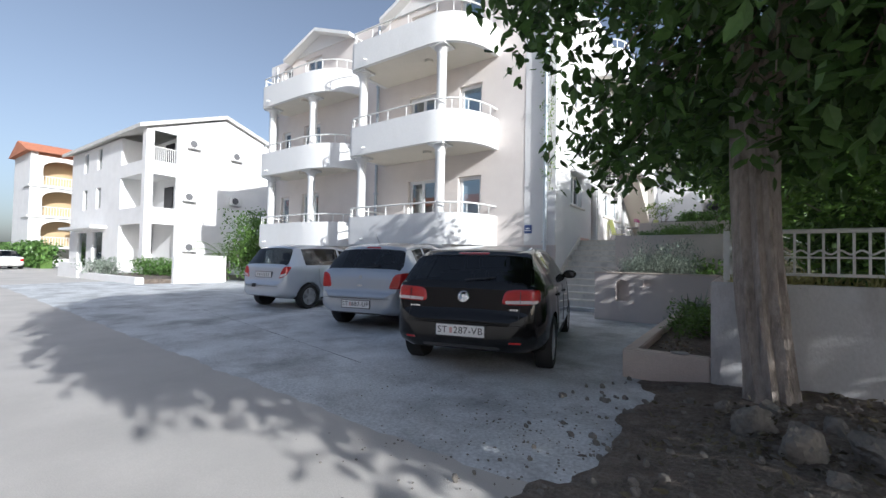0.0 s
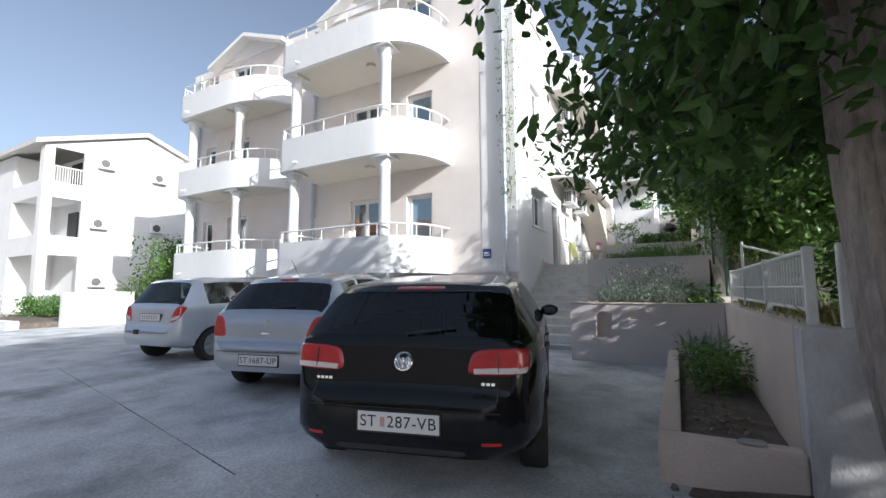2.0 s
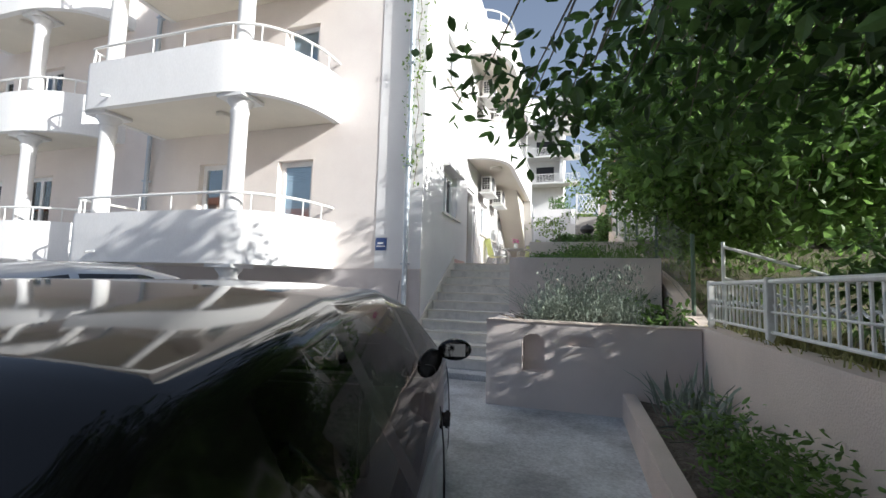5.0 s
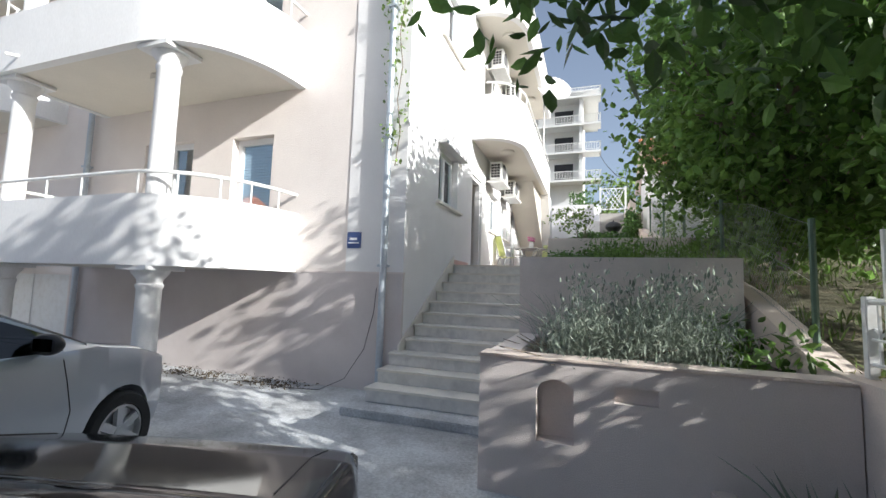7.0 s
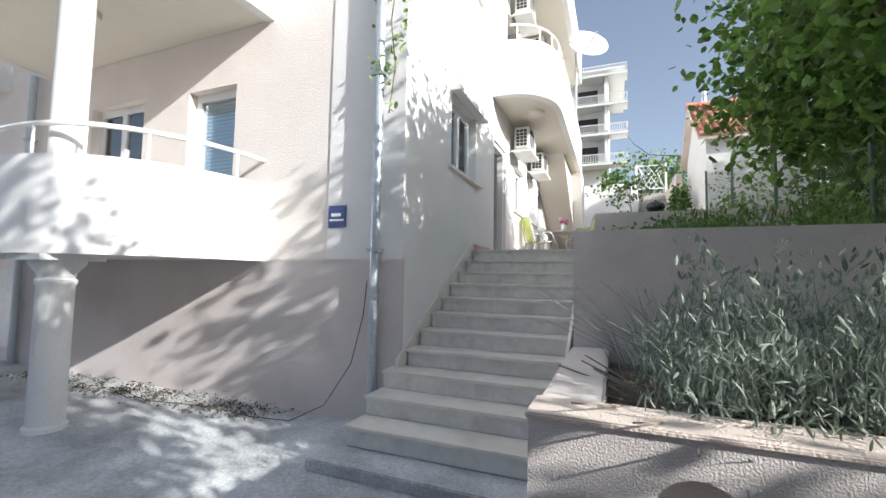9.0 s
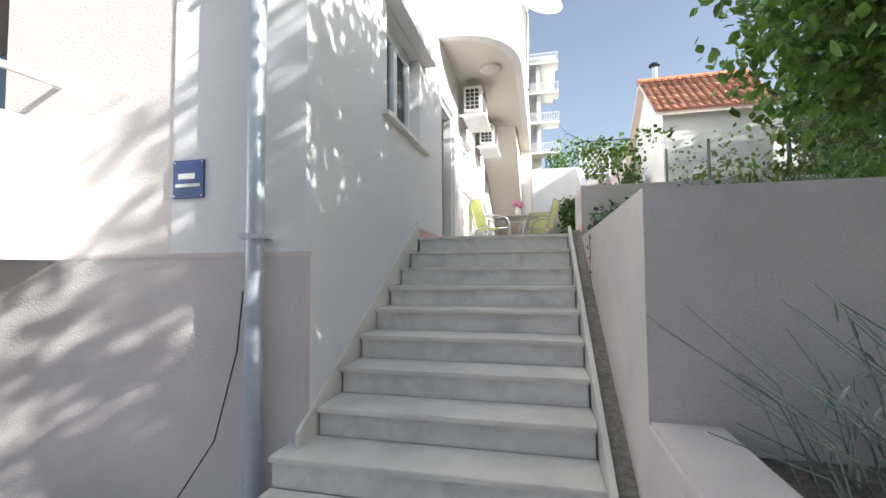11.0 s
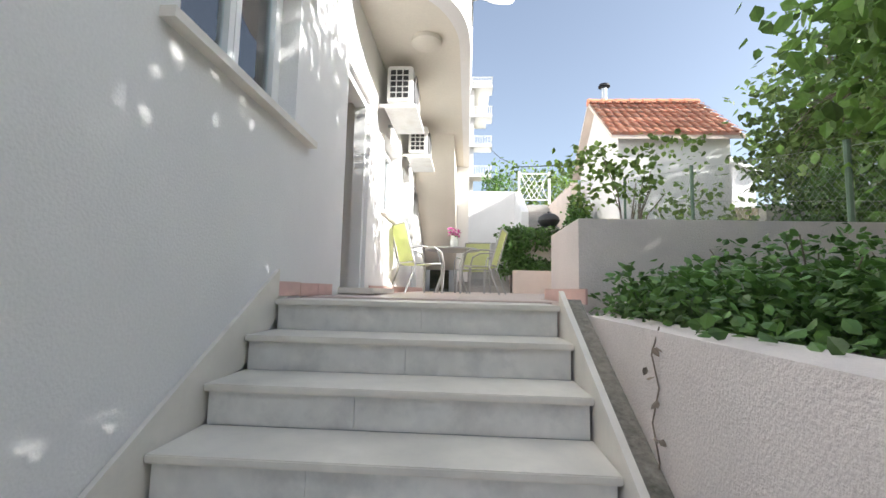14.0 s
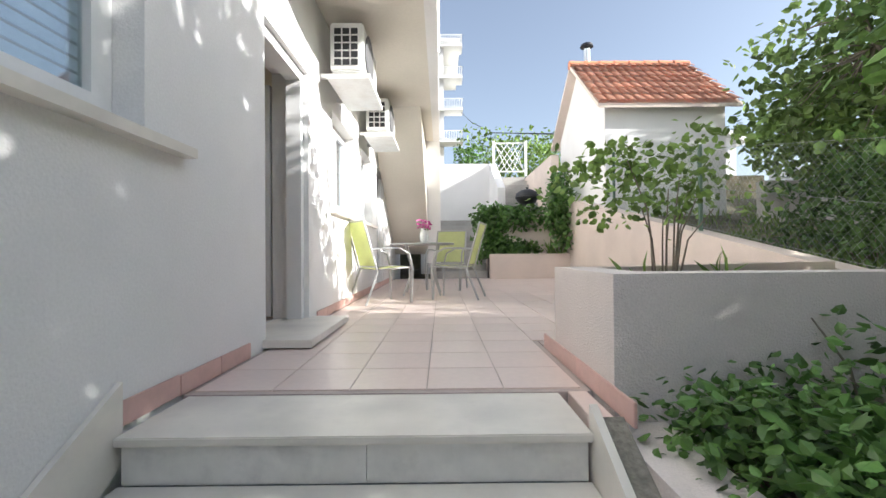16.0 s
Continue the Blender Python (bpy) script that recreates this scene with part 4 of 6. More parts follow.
part("grit", gravel, ROCK, grit, "", False, "stuff")
weeds = thing("fence_weeds", "dry yellowish weeds along the foot of the fence", "plant")
leaf_mesh("blade", clumps_in(0.45, 3.2, 5.05, 5.6, 0.95, 1.0, 60, 20, (0.1, 0.1, 0.03), 17) + clumps_in(0.42, 0.8, 5.2, 9.6, 0.95, 1.0, 70, 18, (0.1, 0.12, 0.03), 18), 0.13, material("dry_grass", (0.34, 0.32, 0.12), 0.8, vary=0.2, island=0.4, trans=0.2), droop=-1.0, wide=0.12, seed=28, parent=weeds, kind="stuff")
creeper = thing("pipe_creeper", "thin half-bare creeper climbing beside the drainpipe", "plant")
leaf_mesh("foliage", clumps_in(-4.15, -3.75, FY - 0.14, FY - 0.05, 3.3, 4.6, 12, 8, (0.06, 0.03, 0.1), 19) + clumps_in(-4.15, -3.75, FY - 0.14, FY - 0.05, 4.6, 8.4, 40, 7, (0.08, 0.04, 0.14), 20), 0.07, VINE, wide=0.6, seed=29, parent=creeper)
part("stem", tube(bmesh.new(), [(-3.9, FY - 0.05, 3.2 + 0.5 * k) if k % 2 else (-3.96, FY - 0.06, 3.2 + 0.5 * k) for k in range(11)], 0.008, 5), TWIG, creeper)
ivyfar = thing("ivy_hedge", "dense ivy draped over the far terrace wall", "plant")
leaf_mesh("foliage", clumps_in(-1.75, -0.2, 22.35, 22.75, 3.2, 3.55, 80, 24, (0.14, 0.1, 0.1), 31) + clumps_in(-1.8, -1.3, 22.2, 22.5, 2.5, 3.3, 40, 24, (0.12, 0.1, 0.14), 32)
          + clumps_in(-0.15, 0.2, 21.8, 22.5, 2.8, 4.2, 50, 24, (0.1, 0.12, 0.16), 33) + clumps_in(-1.5, -0.8, 22.1, 22.3, 2.5, 2.75, 30, 24, (0.12, 0.06, 0.1), 34), 0.11, IVY, wide=0.8, seed=30, parent=ivyfar)
vine = thing("grape_vine", "young grape vine with yellow-green leaves on bare stems", "plant")
stems("stem", [(-1.48, 14.72, 2.33, 0.2)], 0.66, 0.2, TWIG, vine, 8, 0.006, 11)
leaf_mesh("foliage", clumps_in(-1.85, -1.3, 14.55, 14.95, 2.72, 3.08, 26, 12, (0.06, 0.06, 0.05), 35) + clumps_in(-2.1, -1.8, 14.5, 14.8, 2.85, 3.05, 12, 8, (0.07, 0.06, 0.06), 36) + clumps_in(-1.3, -1.0, 14.6, 14.9, 3.0, 3.25, 10, 6, (0.09, 0.06, 0.03), 37), 0.05, VINE, wide=0.95, seed=31, parent=vine)
agave = thing("agave", "spiky strap-leaved plant in the terrace planter", "plant")
leaf_mesh("blade", [((-1.2, 14.7, 2.33), 18, (0.03, 0.03, 0.01)), ((-1.7, 14.55, 2.33), 8, (0.03, 0.03, 0.01))], 0.2, VINE, droop=-0.7, wide=0.12, seed=32, parent=agave)


# ---- cars ----
from mathutils.bvhtree import BVHTree


def interp(rows, u):
    for (a, p), (b, q) in zip(rows, rows[1:]):
        if u <= b:
            return p + (q - p) * max(0, (u - a)) / (b - a)
    return rows[-1][1]


def text_mesh(text, size, mat):
    cu = bpy.data.curves.new("lettering", "FONT")
    cu.body, cu.size, cu.align_x, cu.align_y, cu.extrude = text, size, "CENTER", "CENTER", 0.0006
    cu.space_character = 1.08
    tmp = bpy.data.objects.new("lettering", cu)
    scene.collection.objects.link(tmp)
    me = bpy.data.meshes.new_from_object(tmp.evaluated_get(bpy.context.evaluated_depsgraph_get()))
    bpy.data.objects.remove(tmp)
    me.materials.clear()
    me.materials.append(mat)
    return me


def car(name, label, at, rz, paint, length, width, top, belt, rear_glass, screen, sides, axles, plate, lamps, wheel_r=0.31, glass_w=10, mirror_paint=None):
    """A hatchback with its tail at its origin, nose along +y. top: rows of (distance from tail, height)."""
    c = thing(name, label, "car", at, rz)
    wid = [(0, 0.58), (0.015, 0.66), (0.03, 0.71), (0.06, 0.77), (0.1, 0.825), (0.16, 0.87), (0.25, 0.91), (0.36, 0.94), (0.5, 0.96), (0.9, 0.99), (1.3, 1.0), (length - 1.2, 1.0), (length - 0.6, 0.95), (length - 0.25, 0.84), (length - 0.08, 0.66), (length, 0.5)]
    arch = wheel_r + 0.045
    us = {0, 0.015, 0.03, 0.045, 0.06, 0.08, 0.09, 0.16, length, length - 0.03, length - 0.08, *[t[0] for t in top], *rear_glass, *screen}
    for a, b in sides:
        us |= {a, b}
    for ax in axles:
        us |= {ax + arch * math.sin(math.pi * (k / 14 - 0.5)) for k in range(15)} | {ax - arch - 0.004, ax + arch + 0.004}
    u = 0.12
    while u < length - 0.1:
        us.add(u)
        u += 0.09
    us = sorted(us)
    us = [a for a, b in zip(us, us[1:] + [9]) if b - a > 0.0025]
    rings = []
    for u in us:
        h, w = interp(top, u), interp(wid, u) * width / 2
        bl = min(belt + 0.025 * u / length, h - 0.03)
        lift = 0.0
        for ax in axles:
            if abs(u - ax) < arch:
                lift = wheel_r + math.sqrt(arch ** 2 - (u - ax) ** 2)
        lowz = 0.20 + 0.12 * max(0, 1 - u / 0.6) + 0.04 * max(0, 1 - (length - u) / 0.3)
        wr = w * (0.965 - 0.275 * min(1, max(0, h - bl) / 0.5))
        sec = [(0, lowz), (0.78 * w, lowz), (0.94 * w, lowz + 0.06), (0.995 * w, max(0.42, lowz + 0.12)), (1.0 * w, 0.60), (0.99 * w, 0.80), (0.965 * w, bl)]
        if h - bl > 0.06:
            k9 = h - 0.055
            sec += [(0.965 * w + (wr - 0.965 * w) * f, bl + (k9 - bl) * f) for f in (0.06, 0.5, 0.93)] + [(wr, k9 + 0.008), (wr * 0.93, h - 0.018), (wr * 0.5, h + 0.002), (0, h + 0.008)]
        else:
            sec += [(0.955 * w, bl + 0.008), (0.94 * w, bl + 0.012), (0.92 * w, bl + 0.016), (0.88 * w, bl + 0.02), (0.8 * w, h - 0.006), (0.45 * w, h), (0, h + 0.004)]
        sec = [(x, min(max(z, lift if x > 0.5 * w else max(z, 0.2)), h + 0.008)) for x, z in sec]
        rings.append(sec)
    n = len(rings[0])
    shell = bmesh.new()
    body, panes = bmesh.new(), {"rear_window": bmesh.new(), "windscreen": bmesh.new()}
    for a, b in sides:
        panes[(a, b, -1)], panes[(a, b, 1)] = bmesh.new(), bmesh.new()

    def quad(bm, p):
        vs = [bm.verts.new(q) for q in p]
        if (Vector(p[0]) - Vector(p[2])).length > 1e-4:
            bm.faces.new(vs)

    for i in range(len(us) - 1):
        mid = (us[i] + us[i + 1]) / 2
        for k in range(n - 1):
            where = None
            if k in (7, 8):
                where = next(((a, b, 0) for a, b in sides if a < mid < b), None)
            if k >= glass_w and rear_glass[0] < mid < rear_glass[1]:
                where = "rear_window"
            if k >= 10 and screen[0] < mid < screen[1]:
                where = "windscreen"
            for s in (-1, 1):
                p = [(s * rings[i][k][0], us[i], rings[i][k][1]), (s * rings[i + 1][k][0], us[i + 1], rings[i + 1][k][1]),
                     (s * rings[i + 1][k + 1][0], us[i + 1], rings[i + 1][k + 1][1]), (s * rings[i][k + 1][0], us[i], rings[i][k + 1][1])]
                quad(panes[(where[0], where[1], s) if isinstance(where, tuple) else where] if where else body, p)
                quad(shell, p)
    for r, u in ((rings[0], us[0]), (rings[-1], us[-1])):
        for bm in (body, shell):
            for k in range(n - 1):
                quad(bm, [(-r[k][0], u, r[k][1]), (r[k][0], u, r[k][1]), (r[k + 1][0], u, r[k + 1][1]), (-r[k + 1][0], u, r[k + 1][1])])
    bmesh.ops.remove_doubles(body, verts=body.verts, dist=2e-4)
    tree_ = BVHTree.FromBMesh(shell)
    shell.free()
    body_ob = part("body", body, paint, c, "", True)
    for key, bm in panes.items():
        bmesh.ops.remove_doubles(bm, verts=bm.verts, dist=2e-4)
        part(key if isinstance(key, str) else "side_window", bm, CARGLASS, c, "dark tinted glass", True)

    def patch(nm, x0, x1, z0, z1, mat, lift=0.006, power=5.0, parent=c, nx=10, nz=6, lab="", corners=None, nose=False):
        """A skin laid on the tail or the nose: a rounded box x0..x1, z0..z1, or a rounded four-sided shape."""
        bm = bmesh.new()
        grid = []
        for j in range(nz + 1):
            row = []
            for i in range(nx + 1):
                a, b = 2 * i / nx - 1, 2 * j / nz - 1
                m_ = max(abs(a), abs(b), 1e-6)
                q = (abs(a / m_) ** power + abs(b / m_) ** power) ** (-1 / power) if m_ > 1e-4 else 1
                a2, b2 = a * q, b * q
                x, z = (x0 + x1) / 2 + a2 * (x1 - x0) / 2, (z0 + z1) / 2 + b2 * (z1 - z0) / 2
                if corners:
                    f, g = (a2 + 1) / 2, (b2 + 1) / 2
                    x, z = (sum(w_ * q_[n_] for w_, q_ in zip(((1 - f) * (1 - g), f * (1 - g), f * g, (1 - f) * g), corners)) for n_ in (0, 1))
                hit = tree_.ray_cast(Vector((x, length + 1 if nose else -1, z)), Vector((0, -1 if nose else 1, 0)))
                p = hit[0] if hit[0] else Vector((x, length - 0.4 if nose else 0.3, z))
                edge = m_ > 0.97
                row.append(bm.verts.new(p + Vector((0.9 * x, 1 if nose else -1, 0)).normalized() * (lift if not edge else -0.004)))
            grid.append(row)
        for a, b in zip(grid, grid[1:]):
            for i in range(nx):
                bm.faces.new((a[i], a[i + 1], b[i + 1], b[i]))
        return part(nm, bm, mat, parent, lab, True)

    for quad_, clear in lamps:
        for s in (-1, 1):
            bl, br, tr, tl = [(s * x, z) for x, z in quad_]
            lamp = patch("tail_lamp", 0, 0, 0, 0, REDLENS, 0.014, 4.2, nx=22, nz=12, lab="red tail lamp", corners=(bl, br, tr, tl))
            if clear:
                mixed = lambda p, q, f: (p[0] + (q[0] - p[0]) * f, p[1] + (q[1] - p[1]) * f)
                low = (mixed(bl, tl, 0.05), mixed(br, tr, 0.05), mixed(br, tr, clear), mixed(bl, tl, clear))
                low = (mixed(low[0], low[1], 0.1), mixed(low[0], low[1], 0.93), mixed(low[3], low[2], 0.97), mixed(low[3], low[2], 0.04))
                patch("clear_lens", 0, 0, 0, 0, CLEARLENS, 0.0175, 7, lamp, nx=22, nz=6, lab="clear reversing lens", corners=low)
    for s in (-1, 1):
        patch("headlamp", 0, 0, 0, 0, CLEARLENS, 0.008, 3.5, nx=14, nz=8, lab="clear headlamp", corners=[(s * x * width, z) for x, z in ((0.24, 0.58), (0.43, 0.62), (0.42, 0.76), (0.25, 0.68))], nose=True)
    # panel gaps of the doors and the bonnet
    door_gaps = [[(sides[1][0] - 0.05, belt - 0.03), (sides[1][0] - 0.04, 0.6), (sides[1][0] + 0.12, 0.34), (sides[1][0] + 0.3, 0.27)],
                 [((sides[1][1] + sides[-1][0]) / 2, belt - 0.02), ((sides[1][1] + sides[-1][0]) / 2, 0.28)],
                 [(sides[-1][1] + 0.0, belt - 0.03), (sides[-1][1] + 0.06, 0.6), (sides[-1][1], 0.28)],
                 [(sides[1][0] + 0.3, 0.27), (sides[-1][1], 0.28)]]
    for s in (-1, 1):
        for gap in door_gaps:
            pts = []
            for (ya, za), (yb, zb) in zip(gap, gap[1:]):
                for i in range(9):
                    got = tree_.ray_cast(Vector((s * 2, ya + (yb - ya) * i / 8, za + (zb - za) * i / 8)), Vector((-s, 0, 0)))
                    if got[0] and (not pts or (got[0] - pts[-1]).length > 0.004):
                        pts.append(got[0])
            if len(pts) > 2:
                part("door_gap", tube(bmesh.new(), pts, 0.0045, 5), DARK, c)
        pts = []
        for i in range(14):
            yy = screen[1] + 0.08 + (length - 0.3 - screen[1] - 0.08) * i / 13
            got = tree_.ray_cast(Vector((s * (0.40 - 0.05 * i / 13) * width, yy, 3)), Vector((0, 0, -1)))
            if got[0]:
                pts.append(got[0])
        if len(pts) > 2:
            part("bonnet_gap", tube(bmesh.new(), pts, 0.003, 5), DARK, c)
    # number plate on the tail
    px, pz, text = plate
    hit = tree_.ray_cast(Vector((px, -1, pz)), Vector((0, 1, 0)))
    py = (hit[0].y if hit[0] else 0.0) - 0.012
    pl = part("number_plate", boxes((px - 0.26, px + 0.26, py - 0.008, py + 0.02, pz - 0.057, pz + 0.057), bevel=0.003), PLATE, c, "white number plate")
    part("plate_frame", boxes((px - 0.27, px + 0.27, py - 0.004, py + 0.022, pz - 0.068, pz - 0.058), (px - 0.27, px + 0.27, py - 0.004, py + 0.022, pz + 0.058, pz + 0.066), (px - 0.27, px - 0.261, py - 0.004, py + 0.022, pz - 0.058, pz + 0.058), (px + 0.261, px + 0.27, py - 0.004, py + 0.022, pz - 0.058, pz + 0.058)), DARK, pl)
    if text:
        piece("lettering", text_mesh(text, 0.098, INK), pl, pose(px, py - 0.0095, pz, 90))
        part("crest", boxes((px - 0.112, px - 0.082, py - 0.0092, py - 0.0078, pz - 0.028, pz + 0.03)), material("crest_red", (0.6, 0.35, 0.33), 0.5), pl)
    else:
        part("lettering", boxes(*[(px - 0.2 + 0.06 * k, px - 0.186 + 0.06 * k, py - 0.0095, py - 0.0078, pz - 0.035, pz + 0.035) for k in range(7)]), INK, pl, "unreadable plate characters")
    # wheels
    for ax in axles:
        for s in (-1, 1):
            wx = s * (width / 2 - 0.115)
            m = Matrix.Translation((wx, ax, wheel_r)) @ pose(0, 0, 0, 0, 90 * s, 0)
            tyre = lathe(bmesh.new(), [(wheel_r * 0.1, -0.09), (wheel_r * 0.93, -0.098), (wheel_r, -0.07), (wheel_r, 0.07), (wheel_r * 0.93, 0.098), (wheel_r * 0.69, 0.092), (wheel_r * 0.67, 0.0), (wheel_r * 0.1, 0.0)], 32, m=m)
            wheel = part("wheel", tyre, RUBBER, c, "black tyre", True)
            rimb = lathe(bmesh.new(), [(wheel_r * 0.67, -0.08), (wheel_r * 0.67, 0.085), (wheel_r * 0.62, 0.088), (wheel_r * 0.6, 0.04), (wheel_r * 0.12, 0.03), (wheel_r * 0.12, -0.05)], 28, m=m)
            for k in range(6):
                box(rimb, wheel_r * 0.1, wheel_r * 0.62, -0.03, 0.03, 0.045, 0.08, m=m @ pose(0, 0, 0, 0, 0, 60 * k))
            lathe(rimb, [(wheel_r * 0.17, 0.04), (wheel_r * 0.15, 0.085), (0.01, 0.088)], 16, m=m)
            part("rim", rimb, ALLOY, wheel, "silver alloy rim", True)
    # mirrors, door handles, underbody, seats
    for s in (-1, 1):
        my = screen[0] + 0.42
        mx = s * width / 2
        mb = boxes((-0.06, 0.03, -0.02, 0.02, -0.05, -0.02), bevel=0.008)
        ball = bmesh.ops.create_uvsphere(mb, u_segments=20, v_segments=12, radius=1.0)
        for v in ball["verts"]:
            q = Vector(v.co)
            face = -s * 0.55
            q.y = max(q.y, face) if s > 0 else min(q.y, face)
            v.co = Vector((0.085 + 0.105 * q.x, 0.062 * q.y, 0.068 * q.z))
        mo = part("door_mirror", mb, mirror_paint or paint, c, "", True)
        mo.matrix_basis = pose(mx - 0.06 * s, my, belt + 0.09, 0, 0, 0 if s > 0 else 180)
        part("mirror_glass", boxes((0.02, 0.15, -0.038, -0.0345, -0.038, 0.038)) if s > 0 else boxes((0.02, 0.15, 0.0345, 0.038, -0.038, 0.038)), MIRROR, mo, "dark mirror glass")
        for hy in (1.25, 2.15):
            ray = tree_.ray_cast(Vector((s * 2, hy, 0.84)), Vector((-s, 0, 0)))
            if ray[0]:
                hx = ray[0].x
                part("door_handle", boxes((min(hx, hx + s * 0.03), max(hx, hx + s * 0.03), hy - 0.09, hy + 0.09, 0.825, 0.855), bevel=0.008), paint, c)
    part("underbody", boxes((-width * 0.36, width * 0.36, 0.75, length - 0.5, 0.19, 0.34), (-width * 0.46, width * 0.46, axles[0] + 0.45, axles[1] - 0.45, 0.2, 0.5)), DARK, c)
    part("cabin_floor", boxes((-width * 0.4, width * 0.4, 0.25, screen[1] + 0.1, 0.5, 0.72)), DARK, c)
    for sx, sy in ((-0.38, 1.0), (0.38, 1.0), (-0.38, 1.75), (0.38, 1.75)):
        bm = boxes((sx - 0.23, sx + 0.23, sy, sy + 0.12, 0.7, 1.1), (sx - 0.13, sx + 0.13, sy + 0.02, sy + 0.1, 1.12, 1.3), bevel=0.03)
        part("car_seat", bm, DARK, c, "dark cloth seat", True)
    # seams
    part("bumper_seam", boxes((-width * 0.345, width * 0.345, -0.001, 0.006, top[0][1] - 0.018, top[0][1] - 0.013)), DARK, c)
    part("wiper", tube(bmesh.new(), [(0.0, rear_glass[0] - 0.02, interp(top, rear_glass[0]) + 0.016), (0.32, rear_glass[0] + 0.03, interp(top, rear_glass[0] + 0.03) + 0.018)], 0.007, 6), DARK, c)
    return c, patch, tree_


golf_top = [(0, 0.60), (0.03, 0.655), (0.07, 0.69), (0.125, 0.95), (0.165, 1.01), (0.46, 1.295), (0.54, 1.34), (0.6, 1.36), (1.2, 1.425), (1.9, 1.435), (2.4, 1.37), (3.15, 1.0), (3.6, 0.93), (3.95, 0.83), (4.12, 0.68), (4.2, 0.5)]
hatch, golf_patch, golf_bvh = car("black_hatchback", "glossy black hatchback car parked in the concrete yard", (-1.945, 3.88, ground_z(0, 4.5) - 0.02), 15, BLACKPAINT, 4.2, 1.79, golf_top, 0.96,
                        (0.165, 0.46), (2.42, 3.12), ((0.72, 1.12), (1.2, 1.95), (2.02, 2.92)), (0.84, 3.42), (0, 0.505, "ST  287-VB"),
                        [(((0.40, 0.775), (0.80, 0.79), (0.80, 0.955), (0.44, 0.935)), 0.34)])
for s in (-1, 1):
    golf_patch("lamp_seam", *sorted((s * 0.594, s * 0.6)), 0.78, 0.945, DARK, 0.019, 9)
    golf_patch("tailgate_gap", *sorted((s * 0.594, s * 0.6)), 0.60, 0.78, DARK, 0.003, 9)
# spoiler lip with high brake lamp, emblem ring, badges and reflectors
golf_patch("brake_lamp", -0.2, 0.2, 1.302, 1.33, REDLENS, 0.006, lab="red high brake lamp")
golf_patch("spoiler_lip", -0.56, 0.56, 1.285, 1.3, DARK, 0.008)
ey = golf_bvh.ray_cast(Vector((0, -1, 0.85)), Vector((0, 1, 0)))[0].y
em = lathe(bmesh.new(), [(0.058, 0), (0.062, 0.008), (0.054, 0.012), (0.048, 0.006), (0.046, 0.002)], 32, m=pose(0, ey - 0.002, 0.85, 68))
part("emblem", em, CHROME, hatch, "round chrome emblem", True)
bm = bmesh.new()
for a, b in (((-0.032, 0.036), (-0.012, -0.002)), ((-0.012, -0.002), (0, 0.028)), ((0, 0.028), (0.012, -0.002)), ((0.012, -0.002), (0.032, 0.036)), ((-0.036, 0.006), (-0.016, -0.04)), ((-0.016, -0.04), (0, -0.006)), ((0, -0.006), (0.016, -0.04)), ((0.016, -0.04), (0.036, 0.006))):
    tube(bm, [(a[0], -a[1] * 0.0 - 0.0, a[1]), (b[0], 0, b[1])], 0.005, 6)
strokes = part("emblem_strokes", bm, CHROME, hatch)
strokes.matrix_basis = pose(0, ey - 0.012, 0.85, -22)
for x0, n in ((-0.60, 4), (0.5, 3)):
    by = golf_bvh.ray_cast(Vector((x0 + 0.06, -1, 0.735)), Vector((0, 1, 0)))[0].y
    part("badge", boxes(*[(x0 + 0.03 * k, x0 + 0.022 + 0.03 * k, by - 0.003, by + 0.02, 0.726, 0.743) for k in range(n)]), CHROME, hatch, "small chrome badge bars")
for s in (-1, 1):
    golf_patch("reflector", *sorted((s * 0.5, s * 0.63)), 0.395, 0.42, REDLENS, 0.004)
golf_patch("bumper_lip", -0.5, 0.5, 0.325, 0.365, DARK, 0.003)

pug_top = [(0, 0.56), (0.03, 0.62), (0.08, 0.66), (0.15, 0.98), (0.20, 1.03), (0.52, 1.36), (0.62, 1.42), (1.2, 1.5), (1.8, 1.51), (2.3, 1.43), (3.2, 1.02), (3.6, 0.95), (3.95, 0.84), (4.12, 0.66), (4.2, 0.48)]
silver, pug_patch, pug_bvh = car("silver_hatchback", "silver hatchback car parked between two others", (-4.72, 5.05, ground_z(0, 5.5)), 14, SILVER, 4.2, 1.75, pug_top, 0.98,
          (0.20, 0.52), (2.32, 3.15), ((0.75, 1.15), (1.22, 1.95), (2.02, 2.9)), (0.82, 3.42), (0, 0.45, "ST  687-UP"),
          [(((0.53, 0.70), (0.80, 0.71), (0.82, 0.985), (0.62, 0.945)), 0)], mirror_paint=DARK)
part("aerial", tube(bmesh.new(), [(0, 0.78, 1.44), (-0.02, 0.62, 1.66)], 0.004, 5), DARK, silver)
ey = pug_bvh.ray_cast(Vector((0, -1, 0.88)), Vector((0, 1, 0)))[0].y
part("emblem", boxes((-0.03, 0.03, ey - 0.012, ey + 0.01, 0.845, 0.915), bevel=0.008), ALLOY, silver, "small chrome emblem")
part("boot_lock", boxes((-0.06, 0.06, ey - 0.03, ey, 0.735, 0.765), bevel=0.008), CHROME, silver)
part("brake_lamp", boxes((-0.13, 0.13, 0.55, 0.58, 1.385, 1.405)), REDLENS, silver)

